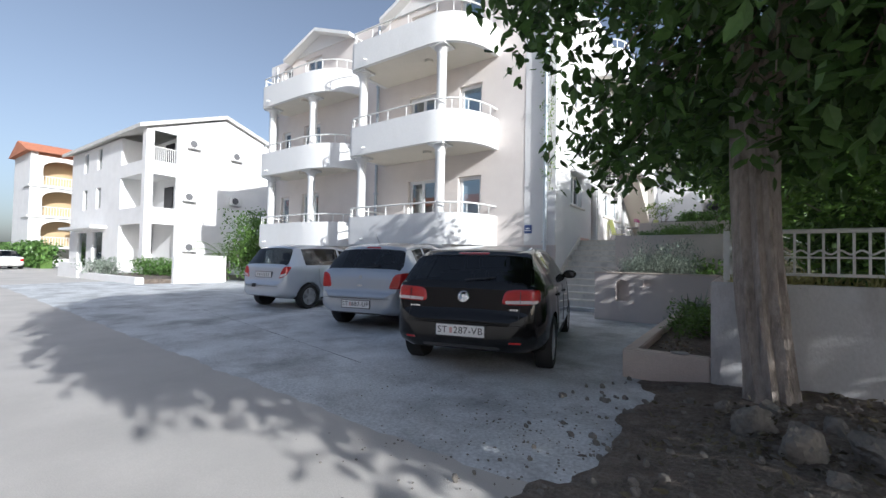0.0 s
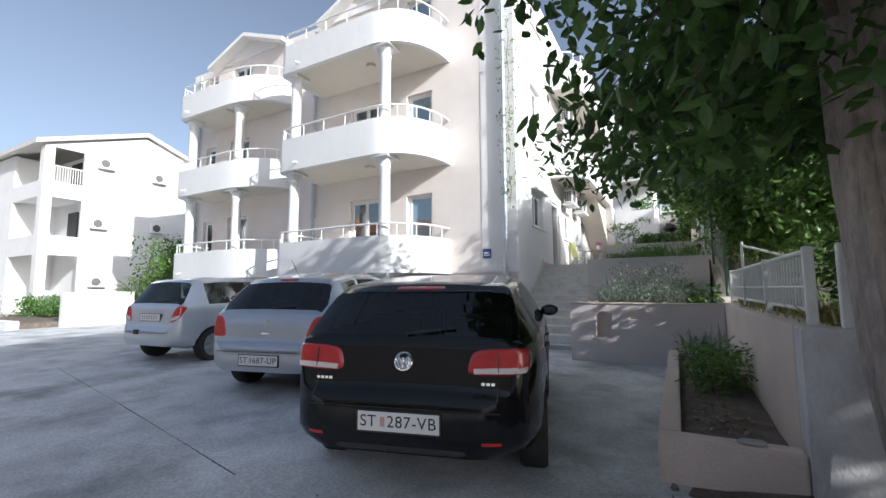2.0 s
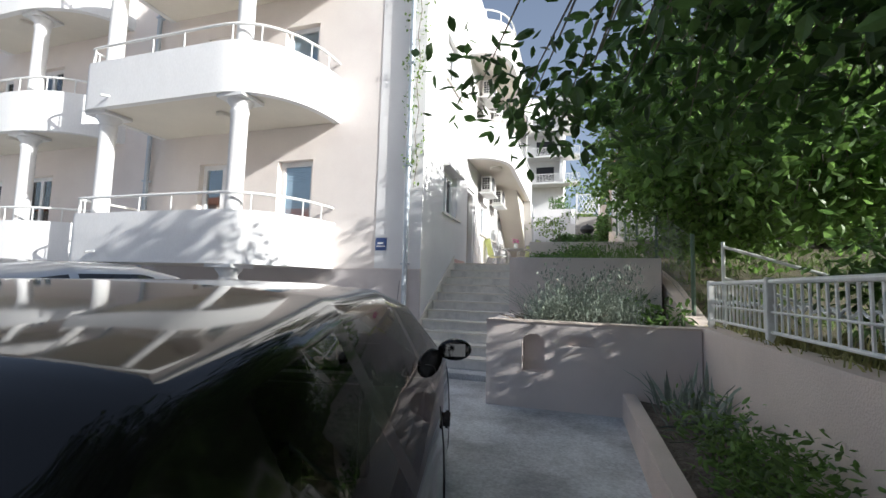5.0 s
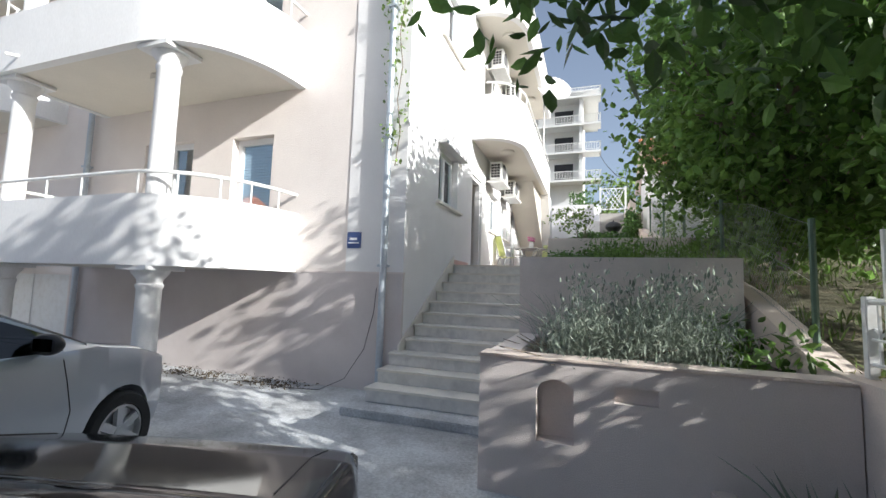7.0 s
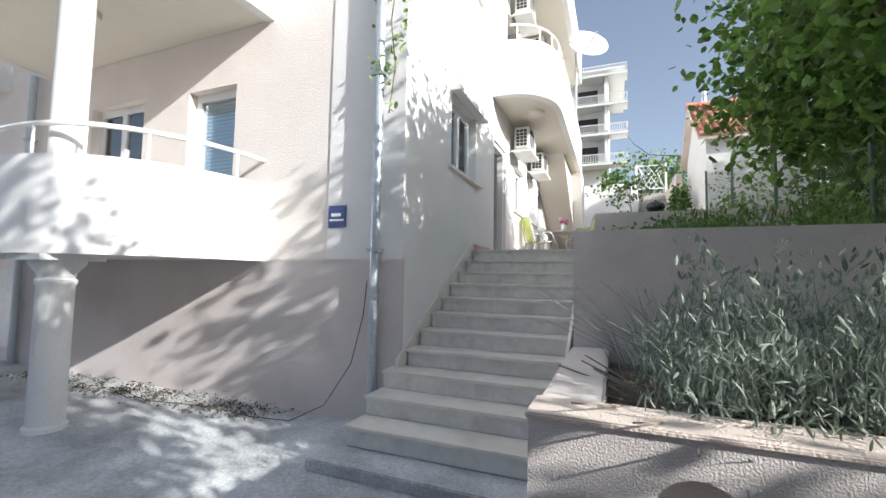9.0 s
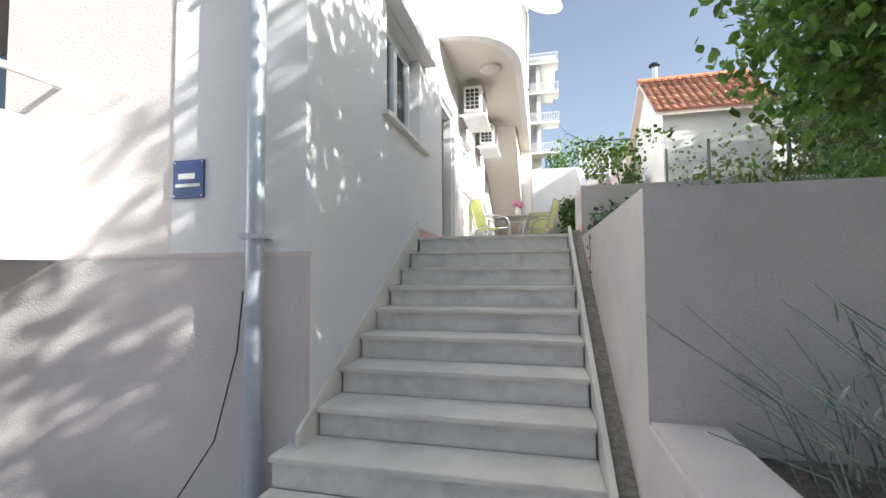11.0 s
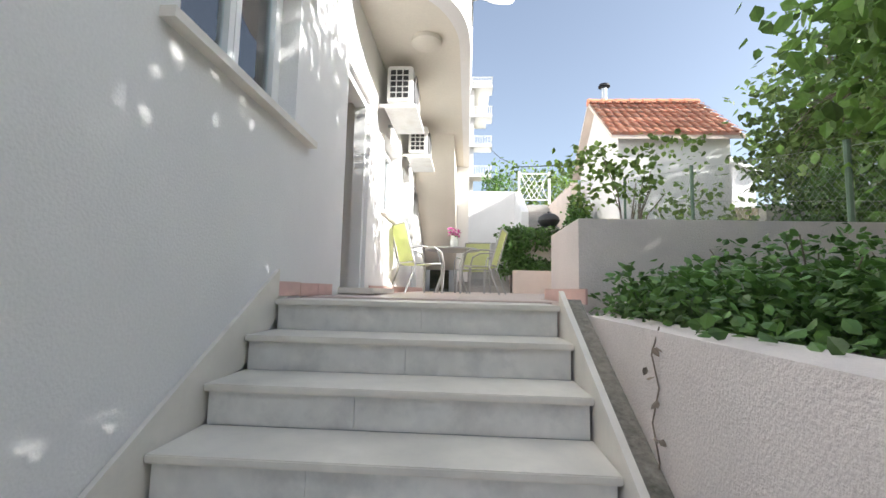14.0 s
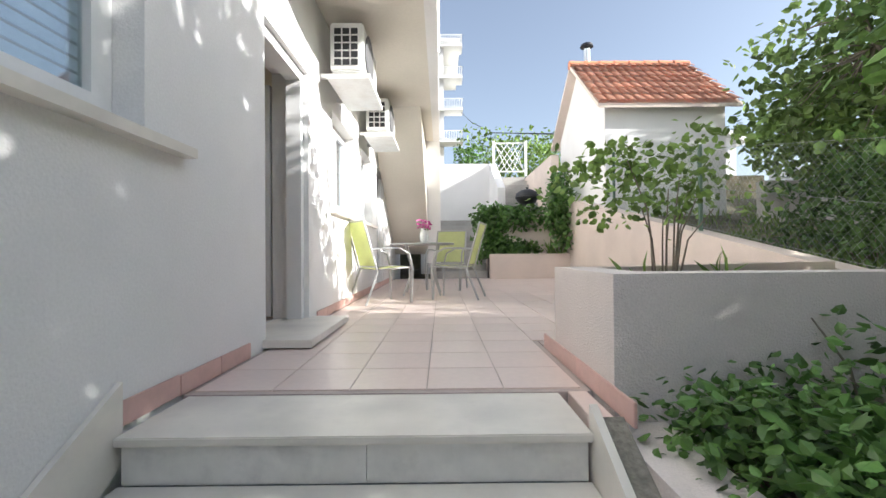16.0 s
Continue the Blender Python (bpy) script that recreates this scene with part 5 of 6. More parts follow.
aveo_top = [(0, 0.55), (0.03, 0.60), (0.07, 0.64), (0.13, 0.98), (0.17, 1.03), (0.40, 1.40), (0.5, 1.45), (1.0, 1.5), (1.7, 1.5), (2.15, 1.42), (2.9, 1.02), (3.3, 0.93), (3.6, 0.82), (3.78, 0.66), (3.85, 0.48)]
small, aveo_patch, aveo_bvh = car("pale_hatchback", "pale silver small hatchback parked at the end of the row", (-8.5, 5.7, ground_z(0, 6)), 6, LIGHTSILVER, 3.85, 1.67, aveo_top, 0.98,
          (0.17, 0.40), (2.17, 2.87), ((0.62, 1.05), (1.05, 1.75), (1.83, 2.7)), (0.72, 3.15), (0, 0.79, ""),
          [(((0.48, 0.69), (0.70, 0.75), (0.74, 1.0), (0.60, 0.985)), 0.38)], wheel_r=0.29)
part("bumper_tape", boxes((-0.28, -0.16, -0.012, 0.02, 0.5, 0.58)), DARK, small, "black tape patch")

# ---- terrace furniture ----
def patio_chair(at, rz):
    """A grey tube armchair with a green sling."""
    c = thing("patio_chair", "grey metal garden armchair with lime-green sling seat", "chair", at, rz, "chairs round the terrace table")
    bm = bmesh.new()
    for s in (-1, 1):
        x = s * 0.26
        part("side_frame", tube(bmesh.new(), [(x, 0.24, 0.0), (x, 0.22, 0.42), (x * 0.98, -0.2, 0.40), (x * 0.95, -0.36, 0.96)], 0.013, 8), GREY, c, "", True)
        part("leg", tube(bmesh.new(), [(x, -0.34, 0.0), (x, -0.24, 0.25), (x, -0.18, 0.41)], 0.013, 8), GREY, c, "", True)
        part("armrest", tube(bmesh.new(), [(x * 1.05, 0.24, 0.0), (x * 1.12, 0.25, 0.4), (x * 1.12, 0.2, 0.58), (x * 1.12, 0.08, 0.645), (x * 1.1, -0.12, 0.645), (x, -0.27, 0.63)], 0.012, 8), GREY, c, "", True)
    for y, z in ((-0.36, 0.96), (0.22, 0.42)):
        part("crossbar", tube(bmesh.new(), [(-0.25, y, z), (0.25, y, z)], 0.012, 8), GREY, c)
    bm = bmesh.new()
    for prof, xw in (([(0.21, 0.425), (0.05, 0.40), (-0.12, 0.395), (-0.19, 0.42)], 0.245), ([(-0.2, 0.44), (-0.25, 0.62), (-0.31, 0.82), (-0.355, 0.95)], 0.235)):
        rows = [[bm.verts.new((sx * xw, y, z + dz)) for sx in (-1, -0.5, 0, 0.5, 1) for dz in (0,)] for y, z in prof]
        for a, b in zip(rows, rows[1:]):
            for i in range(4):
                bm.faces.new((a[i], a[i + 1], b[i + 1], b[i]))
    bmesh.ops.solidify(bm, geom=bm.faces[:], thickness=0.006)
    part("sling", bm, SLING, c, "lime-green woven sling", True)
    return c


patio_chair((-3.4, 17.6, 1.932), -56)
patio_chair((-2.5, 18.0, 1.932), 75)
patio_chair((-2.6, 19.35, 1.932), 165)
table = thing("terrace_table", "round grey metal garden table on the tiled terrace", "table", (-2.96, 18.55, 1.932))
part("tabletop", lathe(bmesh.new(), [(0.02, 0.70), (0.44, 0.70), (0.455, 0.705), (0.455, 0.725), (0.44, 0.73), (0.02, 0.73)], 40), GREY, table, "", True)
for k in range(4):
    a = math.pi / 4 + k * math.pi / 2
    part("leg", tube(bmesh.new(), [(0.36 * math.cos(a), 0.36 * math.sin(a), 0), (0.2 * math.cos(a), 0.2 * math.sin(a), 0.35), (0.33 * math.cos(a), 0.33 * math.sin(a), 0.70)], 0.014, 8), GREY, table, "", True)
vase = thing("flower_vase", "white ceramic vase with pink flowers on the table", "vase", (-2.93, 18.4, 2.662))
part("pot", lathe(bmesh.new(), [(0.04, 0), (0.062, 0.05), (0.065, 0.11), (0.045, 0.17), (0.05, 0.2)], 20), CERAMIC, vase, "", True)
leaf_mesh("blossom", [((0, 0, 0.27), 90, (0.06, 0.06, 0.04))], 0.035, FLOWER, wide=0.9, seed=41, parent=vase, label="pink blossoms", kind="stuff")
leaf_mesh("greenery", [((0, 0, 0.22), 25, (0.05, 0.05, 0.03))], 0.05, IVY, wide=0.4, seed=42, parent=vase, kind="stuff")


# ---- side wall fittings ----
def air_unit(at, rz, size=(0.8, 0.3, 0.44), group="air conditioners", bracket=True, grille=True):
    """An outdoor air-conditioning unit: local x along its length, front towards -y."""
    a = thing("air_conditioner", "white wall-mounted outdoor air-conditioning unit", "air conditioner", at, rz, group)
    lx, ly, lz = size
    part("casing", boxes((-lx / 2, lx / 2, -ly / 2, ly / 2, 0, lz), bevel=0.015), PAINTWHITE, a)
    part("fan_guard", lathe(bmesh.new(), [(0.2, 0), (0.21, 0.012), (0.19, 0.02), (0.03, 0.02)], 24, m=pose(-lx * 0.15, -ly / 2 - 0.001, lz / 2, 90)), FANGREY, a)
    if grille:
        part("end_grille", boxes(*[(-lx / 2 - 0.006, -lx / 2 - 0.001, -ly / 2 + 0.05 + 0.075 * i, -ly / 2 + 0.11 + 0.075 * i, 0.05 + 0.07 * k, 0.103 + 0.07 * k) for i in range(3) for k in range(5)]), DARK, a, "dark louvred end grille")
    if bracket:
        part("bracket", boxes((-lx / 2 + 0.06, -lx / 2 + 0.1, -ly / 2 - 0.05, ly / 2 + 0.12, -0.04, -0.002), (lx / 2 - 0.1, lx / 2 - 0.06, -ly / 2 - 0.05, ly / 2 + 0.12, -0.04, -0.002)), PAINTWHITE, a)
        part("drip_tray", boxes((-lx / 2 - 0.03, lx / 2 + 0.03, -ly / 2 - 0.06, ly / 2 + 0.02, -0.085, -0.042)), PAINTWHITE, a, "white drip tray")
    return a


air_unit((SX + 0.26, 16.66, 4.17), 90)
air_unit((SX + 0.26, 18.5, 4.16), 90)
air_unit((SX + 0.26, 16.6, 7.05), 90)
air_unit((SX + 0.26, 18.4, 7.05), 90)
dish = thing("satellite_dish", "large white satellite dish on the side balcony", "satellite dish", (-2.45, 19.2, 7.6))
part("reflector", lathe(bmesh.new(), [(0.02, 0.0), (0.2, 0.02), (0.4, 0.09), (0.52, 0.16), (0.53, 0.165), (0.4, 0.105), (0.2, 0.035), (0.02, 0.015)], 36, m=pose(0, 0, 0, 62, 0, 25)), BALC, dish, "", True)
part("arm", tube(bmesh.new(), [(0, 0, 0), (0.25, -0.5, 0.05), (0.3, -0.55, 0.1)], 0.02, 8), GREY, dish)
part("bracket", tube(bmesh.new(), [(0, 0, 0), (-0.25, 0.05, -0.05), (-0.26, 0.05, -1.85)], 0.025, 8), GREY, dish)
hose = thing("loose_cable", "loose black cable hanging from the wall onto the concrete", "cable")
part("cable", tube(bmesh.new(), [(-4.18, FY - 0.03, 1.45), (-4.2, FY - 0.05, 1.1), (-4.3, FY - 0.1, 0.6), (-4.5, FY - 0.25, 0.2), (-4.8, FY - 0.4, 0.05), (-5.3, FY - 0.42, 0.03), (-5.9, FY - 0.35, 0.03), (-6.8, FY - 0.5, 0.03), (-7.6, FY - 0.3, 0.03)], 0.0045, 6), CABLE, hose)
debris = thing("leaf_litter", "dry twigs and leaf litter along the foot of the wall", "litter", kind="stuff")
leaf_mesh("litter", clumps_in(-9.5, -5.2, FY - 0.55, FY - 0.08, 0.02, 0.06, 90, 14, (0.13, 0.09, 0.012), 61), 0.048, material("dark_litter", (0.09, 0.07, 0.045), 0.9, vary=0.3, island=0.5), droop=0.0, wide=0.4, seed=62, parent=debris)

# ---- tree bed rocks ----
def rock(at, size, seed):
    r = thing("rock", "rough grey limestone boulder lying on the bare earth", "rock", at, 37 * seed, "rocks round the tree")
    bm = bmesh.new()
    bmesh.ops.create_icosphere(bm, subdivisions=4, radius=0.5)
    cut = random.Random(seed)
    planes = [(Vector((cut.gauss(0, 1), cut.gauss(0, 1), cut.gauss(0.2, 0.8))).normalized(), cut.uniform(0.30, 0.44)) for _ in range(13)]
    for v in bm.verts:
        for nrm, far in planes:
            over = v.co.dot(nrm) - far
            if over > 0:
                v.co -= nrm * over * 0.92
        d = 1.1 + 0.26 * noise.noise(v.co * 2.6 + Vector((seed * 7, 0, 0))) - 0.24 * abs(noise.noise(v.co * 7 + Vector((0, seed * 5, 0)))) + 0.09 * noise.noise(v.co * 13) + 0.06 * noise.noise(v.co * 27)
        v.co = Vector((v.co.x * size[0], v.co.y * size[1], max(v.co.z, -0.25) * size[2])) * d
    part("stone", bm, ROCK, r, "", True)


for i, (x, y, w, h) in enumerate(((0.52, 3.75, 0.34, 0.34), (0.72, 3.35, 0.36, 0.36), (0.33, 4.1, 0.2, 0.16), (1.08, 3.45, 0.42, 0.3), (1.35, 3.15, 0.5, 0.34), (0.86, 3.05, 0.2, 0.14), (0.1, 4.25, 0.16, 0.1), (0.62, 4.1, 0.24, 0.2), (1.5, 3.7, 0.4, 0.34), (1.8, 3.2, 0.4, 0.3), (-0.05, 4.6, 0.18, 0.1), (0.95, 3.85, 0.25, 0.22))):
    rock((x, y, bed_z(x, y) + h * 0.1), (w * 0.78, w * 0.66, h * 0.8), i + 1)
flat = thing("flat_stone", "pale flat stone lying on the low planter wall", "stone", (-0.05, 5.0, 0.285), 12)
bm = bmesh.new()
bmesh.ops.create_icosphere(bm, subdivisions=3, radius=1.0)
for v in bm.verts:
    v.co = Vector((v.co.x * 0.085, v.co.y * 0.05, 0.013 + max(v.co.z, -0.7) * 0.019)) * (1 + 0.2 * noise.noise(v.co * 1.7))
part("stone", bm, STONE, flat, "", True)
pebbles = bmesh.new()
rng = random.Random(77)
for _ in range(260):
    x, y = rng.uniform(-0.9, 2.4), rng.uniform(2.1, 4.85)
    r = rng.uniform(0.006, 0.028)
    bmesh.ops.create_icosphere(pebbles, subdivisions=1, radius=r, matrix=pose(x, y, max(bed_z(x, y), ground_z(x, y) + 0.012) + r * 0.4, rng.uniform(0, 90), rng.uniform(0, 90), 0) @ Matrix.Diagonal((1.3, 1, 0.7, 1)))
structure("gravel", pebbles, ROCK, "scattered stone chips on the earth and concrete edge", "gravel", kind="stuff")
bedlitter = thing("bed_litter", "dry leaves and small weeds on the earth under the tree", "litter", kind="stuff")
leaf_mesh("litter", [((x, y, bed_z(x, y) + 0.01), 9, (0.1, 0.1, 0.01)) for x, y in [(rng.uniform(-0.1, 2.4), rng.uniform(2.3, 4.8)) for _ in range(110)]], 0.06, material("old_leaf", (0.12, 0.10, 0.06), 0.9, vary=0.3, island=0.6), droop=0.0, wide=0.5, seed=64, parent=bedlitter)

# ---- metal fence on the walls ----
def fence_run(a, b, z0, label):
    """White metal fence from a to b: posts, three rails, short bars and a wavy strip."""
    a, b = Vector((*a, 0)), Vector((*b, 0))
    L = (b - a).length
    ang = math.degrees(math.atan2((b - a).y, (b - a).x))
    f = thing("metal_fence", label, "fence", (a.x, a.y, z0), ang, "fences on the boundary")
    for z, r in ((0.09, 0.014), (0.47, 0.02), (0.24, 0.009)):
        part("rail", tube(bmesh.new(), [(0, 0, z), (L, 0, z)], r, 8), PAINTWHITE, f)
    wave = [(L * k / (int(L / 0.02)), -0.012, 0.285 + 0.018 * math.sin(2 * math.pi * L * k / int(L / 0.02) / 0.13)) for k in range(int(L / 0.02) + 1)]
    part("wavy_strip", tube(bmesh.new(), wave, 0.009, 5), PAINTWHITE, f)
    bar = mesh_of(boxes((-0.009, 0.009, -0.006, 0.006, 0.09, 0.45)), "bar", PAINTWHITE)
    post = mesh_of(boxes((-0.028, 0.028, -0.028, 0.028, 0.0, 0.5), bevel=0.005), "post", PAINTWHITE, True)
    n = int(L / 0.095)
    for k in range(1, n):
        piece("bar", bar, f, pose(L * k / n, 0, 0))
    m = max(1, round(L / 1.45))
    for k in range(m + 1):
        piece("post", post, f, pose(L * k / m, 0, 0))


fence_run((0.45, 5.0), (6.3, 5.0), 1.021, "white painted metal fence on the old street wall")
fence_run((0.33, 5.2), (0.33, 9.55), 1.021, "white painted metal fence along the boundary wall")
gate_rail = thing("stair_handrail", "white sloping handrails behind the fence", "handrail", (0.5, 9.7, 0.96))
part("post", tube(bmesh.new(), [(0, 0, 0), (0, 0, 1.0)], 0.02, 8), PAINTWHITE, gate_rail)
for z in (0.95, 0.6):
    part("rail", tube(bmesh.new(), [(0, 0, z), (1.1, -0.5, z - 0.45)], 0.018, 8), PAINTWHITE, gate_rail)
part("post", tube(bmesh.new(), [(1.1, -0.5, 0), (1.1, -0.5, 0.5)], 0.02, 8), PAINTWHITE, gate_rail)

# wire fence along the upper boundary wall
wire = thing("wire_fence", "green posts and diamond wire mesh on the boundary wall", "fence")
POSTGREEN = material("post_green", (0.10, 0.16, 0.11), 0.6, vary=0.1)
def boundary_top(y):
    return interp([(5, 1.02), (9.9, 1.02), (11.5, 1.53), (15.9, 2.45), (21.3, 3.56), (24.5, 4.1)], y)


for y in (10.2, 12.6, 15.0, 17.35, 19.8):
    part("post", tube(bmesh.new(), [(0.32, y, boundary_top(y) - 0.05), (0.32, y, boundary_top(y) + 1.0)], 0.025, 8), POSTGREEN, wire)
bm = bmesh.new()
for k in range(150):
    for s in (-1, 1):
        y0 = 10.2 + 0.068 * k
        pts = []
        for j in range(2):
            h = j * 0.92
            y = y0 + s * h * 0.9
            if 10.1 < y < 20:
                pts.append((0.32, y, boundary_top(y) + 0.03 + h))
        if len(pts) == 2:
            tube(bm, pts, 0.0009, 3)
part("wire_mesh", bm, material("old_wire", (0.30, 0.31, 0.30), 0.7, vary=0.1, bump=0.0), wire, "thin diamond wire mesh", False, "stuff")
for h in (0.05, 0.5, 0.95):
    part("line_wire", tube(bmesh.new(), [(0.32, y, boundary_top(y) + h) for y in (10.2, 11.5, 12.6, 15.0, 15.9, 17.35, 19.8)], 0.002, 4), bpy.data.materials["old_wire"], wire)
weeds2 = thing("garden_weeds", "weeds and grass tufts beyond the wire fence", "plant", kind="stuff")
leaf_mesh("blade", clumps_in(0.5, 4.5, 10, 20, 0, 0, 1, 1, (0.1, 0.1, 0.1), 3) + [((x, y, garden_z(x, y)), 26, (0.16, 0.16, 0.03)) for x, y in [(random.uniform(0.5, 5), random.uniform(9.8, 20.3)) for _ in range(170)]], 0.17, material("weed_green", (0.13, 0.19, 0.05), 0.8, vary=0.3, island=0.4, trans=0.2), droop=-1.0, wide=0.14, seed=65, parent=weeds2)
leafy = thing("fence_creepers", "leafy creepers hanging on the wire fence", "plant")
leaf_mesh("foliage", clumps_in(0.3, 0.8, 16.6, 20, 2.9, 3.5, 14, 10, (0.12, 0.16, 0.12), 66) + clumps_in(0.7, 2.5, 19.2, 20.2, 3.3, 4.2, 16, 12, (0.2, 0.15, 0.2), 67), 0.1, VINE, wide=0.8, seed=68, parent=leafy)
hedge = thing("garden_shrubs", "dense dark shrubs growing behind the street fence", "shrub")
leaf_mesh("foliage", clumps_in(1.3, 6.0, 6.3, 7.7, 1.0, 3.6, 260, 46, (0.3, 0.3, 0.25), 69), 0.13, LEAFDARK, wide=0.55, seed=70, parent=hedge)
stems("stem", [(2, 7, 1.0, 1.3), (3.6, 7, 1.0, 1.3), (5.2, 7, 1.0, 1.3)], 2.2, 1.0, TWIG, hedge, 71, 0.02, 8)

# ---- far end of the terrace ----
structure("wall_far_planter", boxes((-1.6, 0.2, 21.95, 22.1, 1.9, 2.49), bevel=0.01), CREAM, "cream low planter wall at the end of the terrace", "wall")
structure("planter_soil_far", boxes((-1.6, 0.2, 22.1, 22.5, 1.9, 2.4)), EARTH, "soil of the far planter", "soil")
structure("wall_far_retaining", boxes((-1.6, 0.205, 22.5, 22.8, 1.9, 3.42), bevel=0.01), CREAM, "cream retaining wall draped with ivy", "wall")
structure("garden_far", boxes((-1.0, 0.205, 22.8, 28.5, 1.9, 3.4)), CONC, "concrete landing above the far wall", "paving")
farsteps = thing("far_stairs", "grey stone steps climbing beyond the terrace", "stairs")
for k in range(9):
    part("tread", boxes((-2.95, -1.62, 22.3 + 0.3 * k, 22.62 + 0.3 * k, 1.9, 2.1 + 0.17 * k)), STONE, farsteps)
for k in range(9):
    part("tread", boxes((-1.0, 0.0, 23.6 + 0.3 * k, 23.92 + 0.3 * k, 3.3, 3.57 + 0.17 * k)), STONE, farsteps)
structure("wall_far_white", extrude(bmesh.new(), [(-3.3, 25.2, 1.9), (-1.02, 25.2, 1.9), (-1.02, 25.2, 5.2), (-3.3, 25.2, 5.2)], (0, 0.3, 0)), WHITE, "white garden wall beside the far steps", "wall")
structure("wall_far_side", extrude(bmesh.new(), [(-1.02, 23.4, 3.3), (-1.02, 25.2, 3.3), (-1.02, 25.2, 5.2), (-1.02, 23.4, 4.2)], (-0.2, 0, 0)), WHITE, "white sloping cheek of the far steps", "wall")
structure("ground_upper", boxes((-8, 8, 26.4, 33, 2.0, 5.0)), GRASSY, "upper garden terrace", "ground")
structure("wall_far_cream", boxes((0.02, 0.2, 22.8, 27, 1.9, 4.9)), CREAM, "cream wall beside the far steps", "wall")
gate = thing("garden_gate", "white metal garden gate with crossed bars", "gate", (-0.95, 26.3, 5.02))
for x in (0, 1.05):
    part("post", boxes((x - 0.04, x + 0.04, -0.04, 0.04, 0, 1.15)), PAINTWHITE, gate)
for z in (0.15, 1.08):
    part("bar", boxes((0.04, 1.01, -0.02, 0.02, z - 0.02, z + 0.02)), PAINTWHITE, gate)
for k in range(5):
    x = 0.12 + 0.2 * k
    part("brace", tube(bmesh.new(), [(max(0.05, x - 0.3), 0, 0.17 if x > 0.3 else 0.5), (min(1.0, x + 0.35), 0, 1.06)], 0.012, 6), PAINTWHITE, gate)
    part("brace", tube(bmesh.new(), [(max(0.05, x - 0.3), 0, 1.06), (min(1.0, x + 0.3), 0, 0.17)], 0.012, 6), PAINTWHITE, gate)
grill = thing("kettle_grill", "black kettle barbecue on thin legs above the ivy wall", "barbecue", (-0.55, 22.95, 3.41))
part("bowl", lathe(bmesh.new(), [(0.05, 0.28), (0.2, 0.33), (0.29, 0.45), (0.29, 0.47), (0.05, 0.47)], 24), DARK, grill, "", True)
part("lid", lathe(bmesh.new(), [(0.295, 0.475), (0.27, 0.57), (0.16, 0.65), (0.02, 0.68)], 24), DARK, grill, "", True)
part("knob", lathe(bmesh.new(), [(0.03, 0.68), (0.03, 0.72), (0.01, 0.73)], 10), DARK, grill)
for k in range(3):
    a = 2.1 * k
    part("leg", tube(bmesh.new(), [(0.12 * math.cos(a), 0.12 * math.sin(a), 0.33), (0.25 * math.cos(a), 0.25 * math.sin(a), 0)], 0.012, 6), DARK, grill)
for nm, spots_, mat_, sd in (("round_bush", [((-1.75, 25.8, 5.5), 500, (0.3, 0.25, 0.25))], IVY, 81), ("far_shrubs", clumps_in(-1.2, 3.5, 33, 36, 5.0, 8.3, 70, 40, (0.5, 0.5, 0.35), 82), VINE, 82), ("planter_bush", [((-0.55, 22.3, 2.6), 120, (0.1, 0.08, 0.12))], LEAFDARK, 83)):
    b = thing(nm, "green rounded garden bush beyond the terrace wall", "bush")
    leaf_mesh("foliage", spots_, 0.12 if nm != "far_shrubs" else 0.25, mat_, wide=0.6, seed=sd, parent=b)
strap = thing("strap_plant", "pale strap-leaved plant in the far planter", "plant")
leaf_mesh("blade", [((-0.05, 22.25, 2.42), 40, (0.08, 0.06, 0.02))], 0.4, VINE, droop=-0.9, wide=0.1, seed=84, parent=strap)

# ---- white shed with clay tiles ----
shed = thing("garden_shed", "small white outbuilding with a red clay tile roof", "shed")
SZ = 3.2
part("wall", boxes((0.45, 2.75, 20.5, 23.5, SZ, 5.4)), WHITE, shed)
for x in (0.45, 2.55):
    bm = extrude(bmesh.new(), [(x, 20.5, 5.4), (x, 23.5, 5.4), (x, 22.0, 6.72)], (0.2, 0, 0))
    part("gable", bm, WHITE, shed)
part("roof_deck", extrude(bmesh.new(), [(0.25, 20.3, 5.28), (0.25, 22.0, 6.75), (0.25, 23.7, 5.28), (0.25, 23.7, 5.2), (0.25, 22.0, 6.66), (0.25, 20.3, 5.2)], (2.7, 0, 0)), CREAM, shed)
tile_bm = bmesh.new()
sec = [(0.085 * math.sin(math.pi * (k / 4 - 0.5)), 0.035 * math.cos(math.pi * (k / 4 - 0.5))) for k in range(5)]
ring = [tile_bm.verts.new((x, 0, z)) for x, z in sec]
ring2 = [tile_bm.verts.new((x * 0.9, 0.36, z * 0.9 - 0.012)) for x, z in sec]
for i in range(4):
    tile_bm.faces.new((ring[i], ring[i + 1], ring2[i + 1], ring2[i]))
bmesh.ops.solidify(tile_bm, geom=tile_bm.faces[:], thickness=0.014)
TILE_MESH = mesh_of(tile_bm, "roof_tile", material("clay_tile_piece", (0.52, 0.26, 0.17), 0.9, vary=0.15, scale=4, fine=30, bump=0.3, dirt=(0.42, 0.30, 0.24), dirt_amount=0.6, dirt_scale=5, rand=0.22), True)
pitch = math.degrees(math.atan2(6.75 - 5.28, 1.7))
for r in range(7):
    f = r / 7
    for k in range(15):
        piece("roof_tile", TILE_MESH, shed, pose(0.34 + 0.18 * k, 20.26 + 1.72 * f, 5.315 + 1.49 * f, pitch - 4, 0, 0))
ridge_mesh = mesh_of(lathe(bmesh.new(), [(0.10, 0), (0.085, 0.36)], 12), "ridge_tile", ROOFTILE, True)
for k in range(8):
    piece("ridge_tile", ridge_mesh, shed, pose(0.24 + 0.335 * k, 22.0, 6.74, 0, 90, 0))
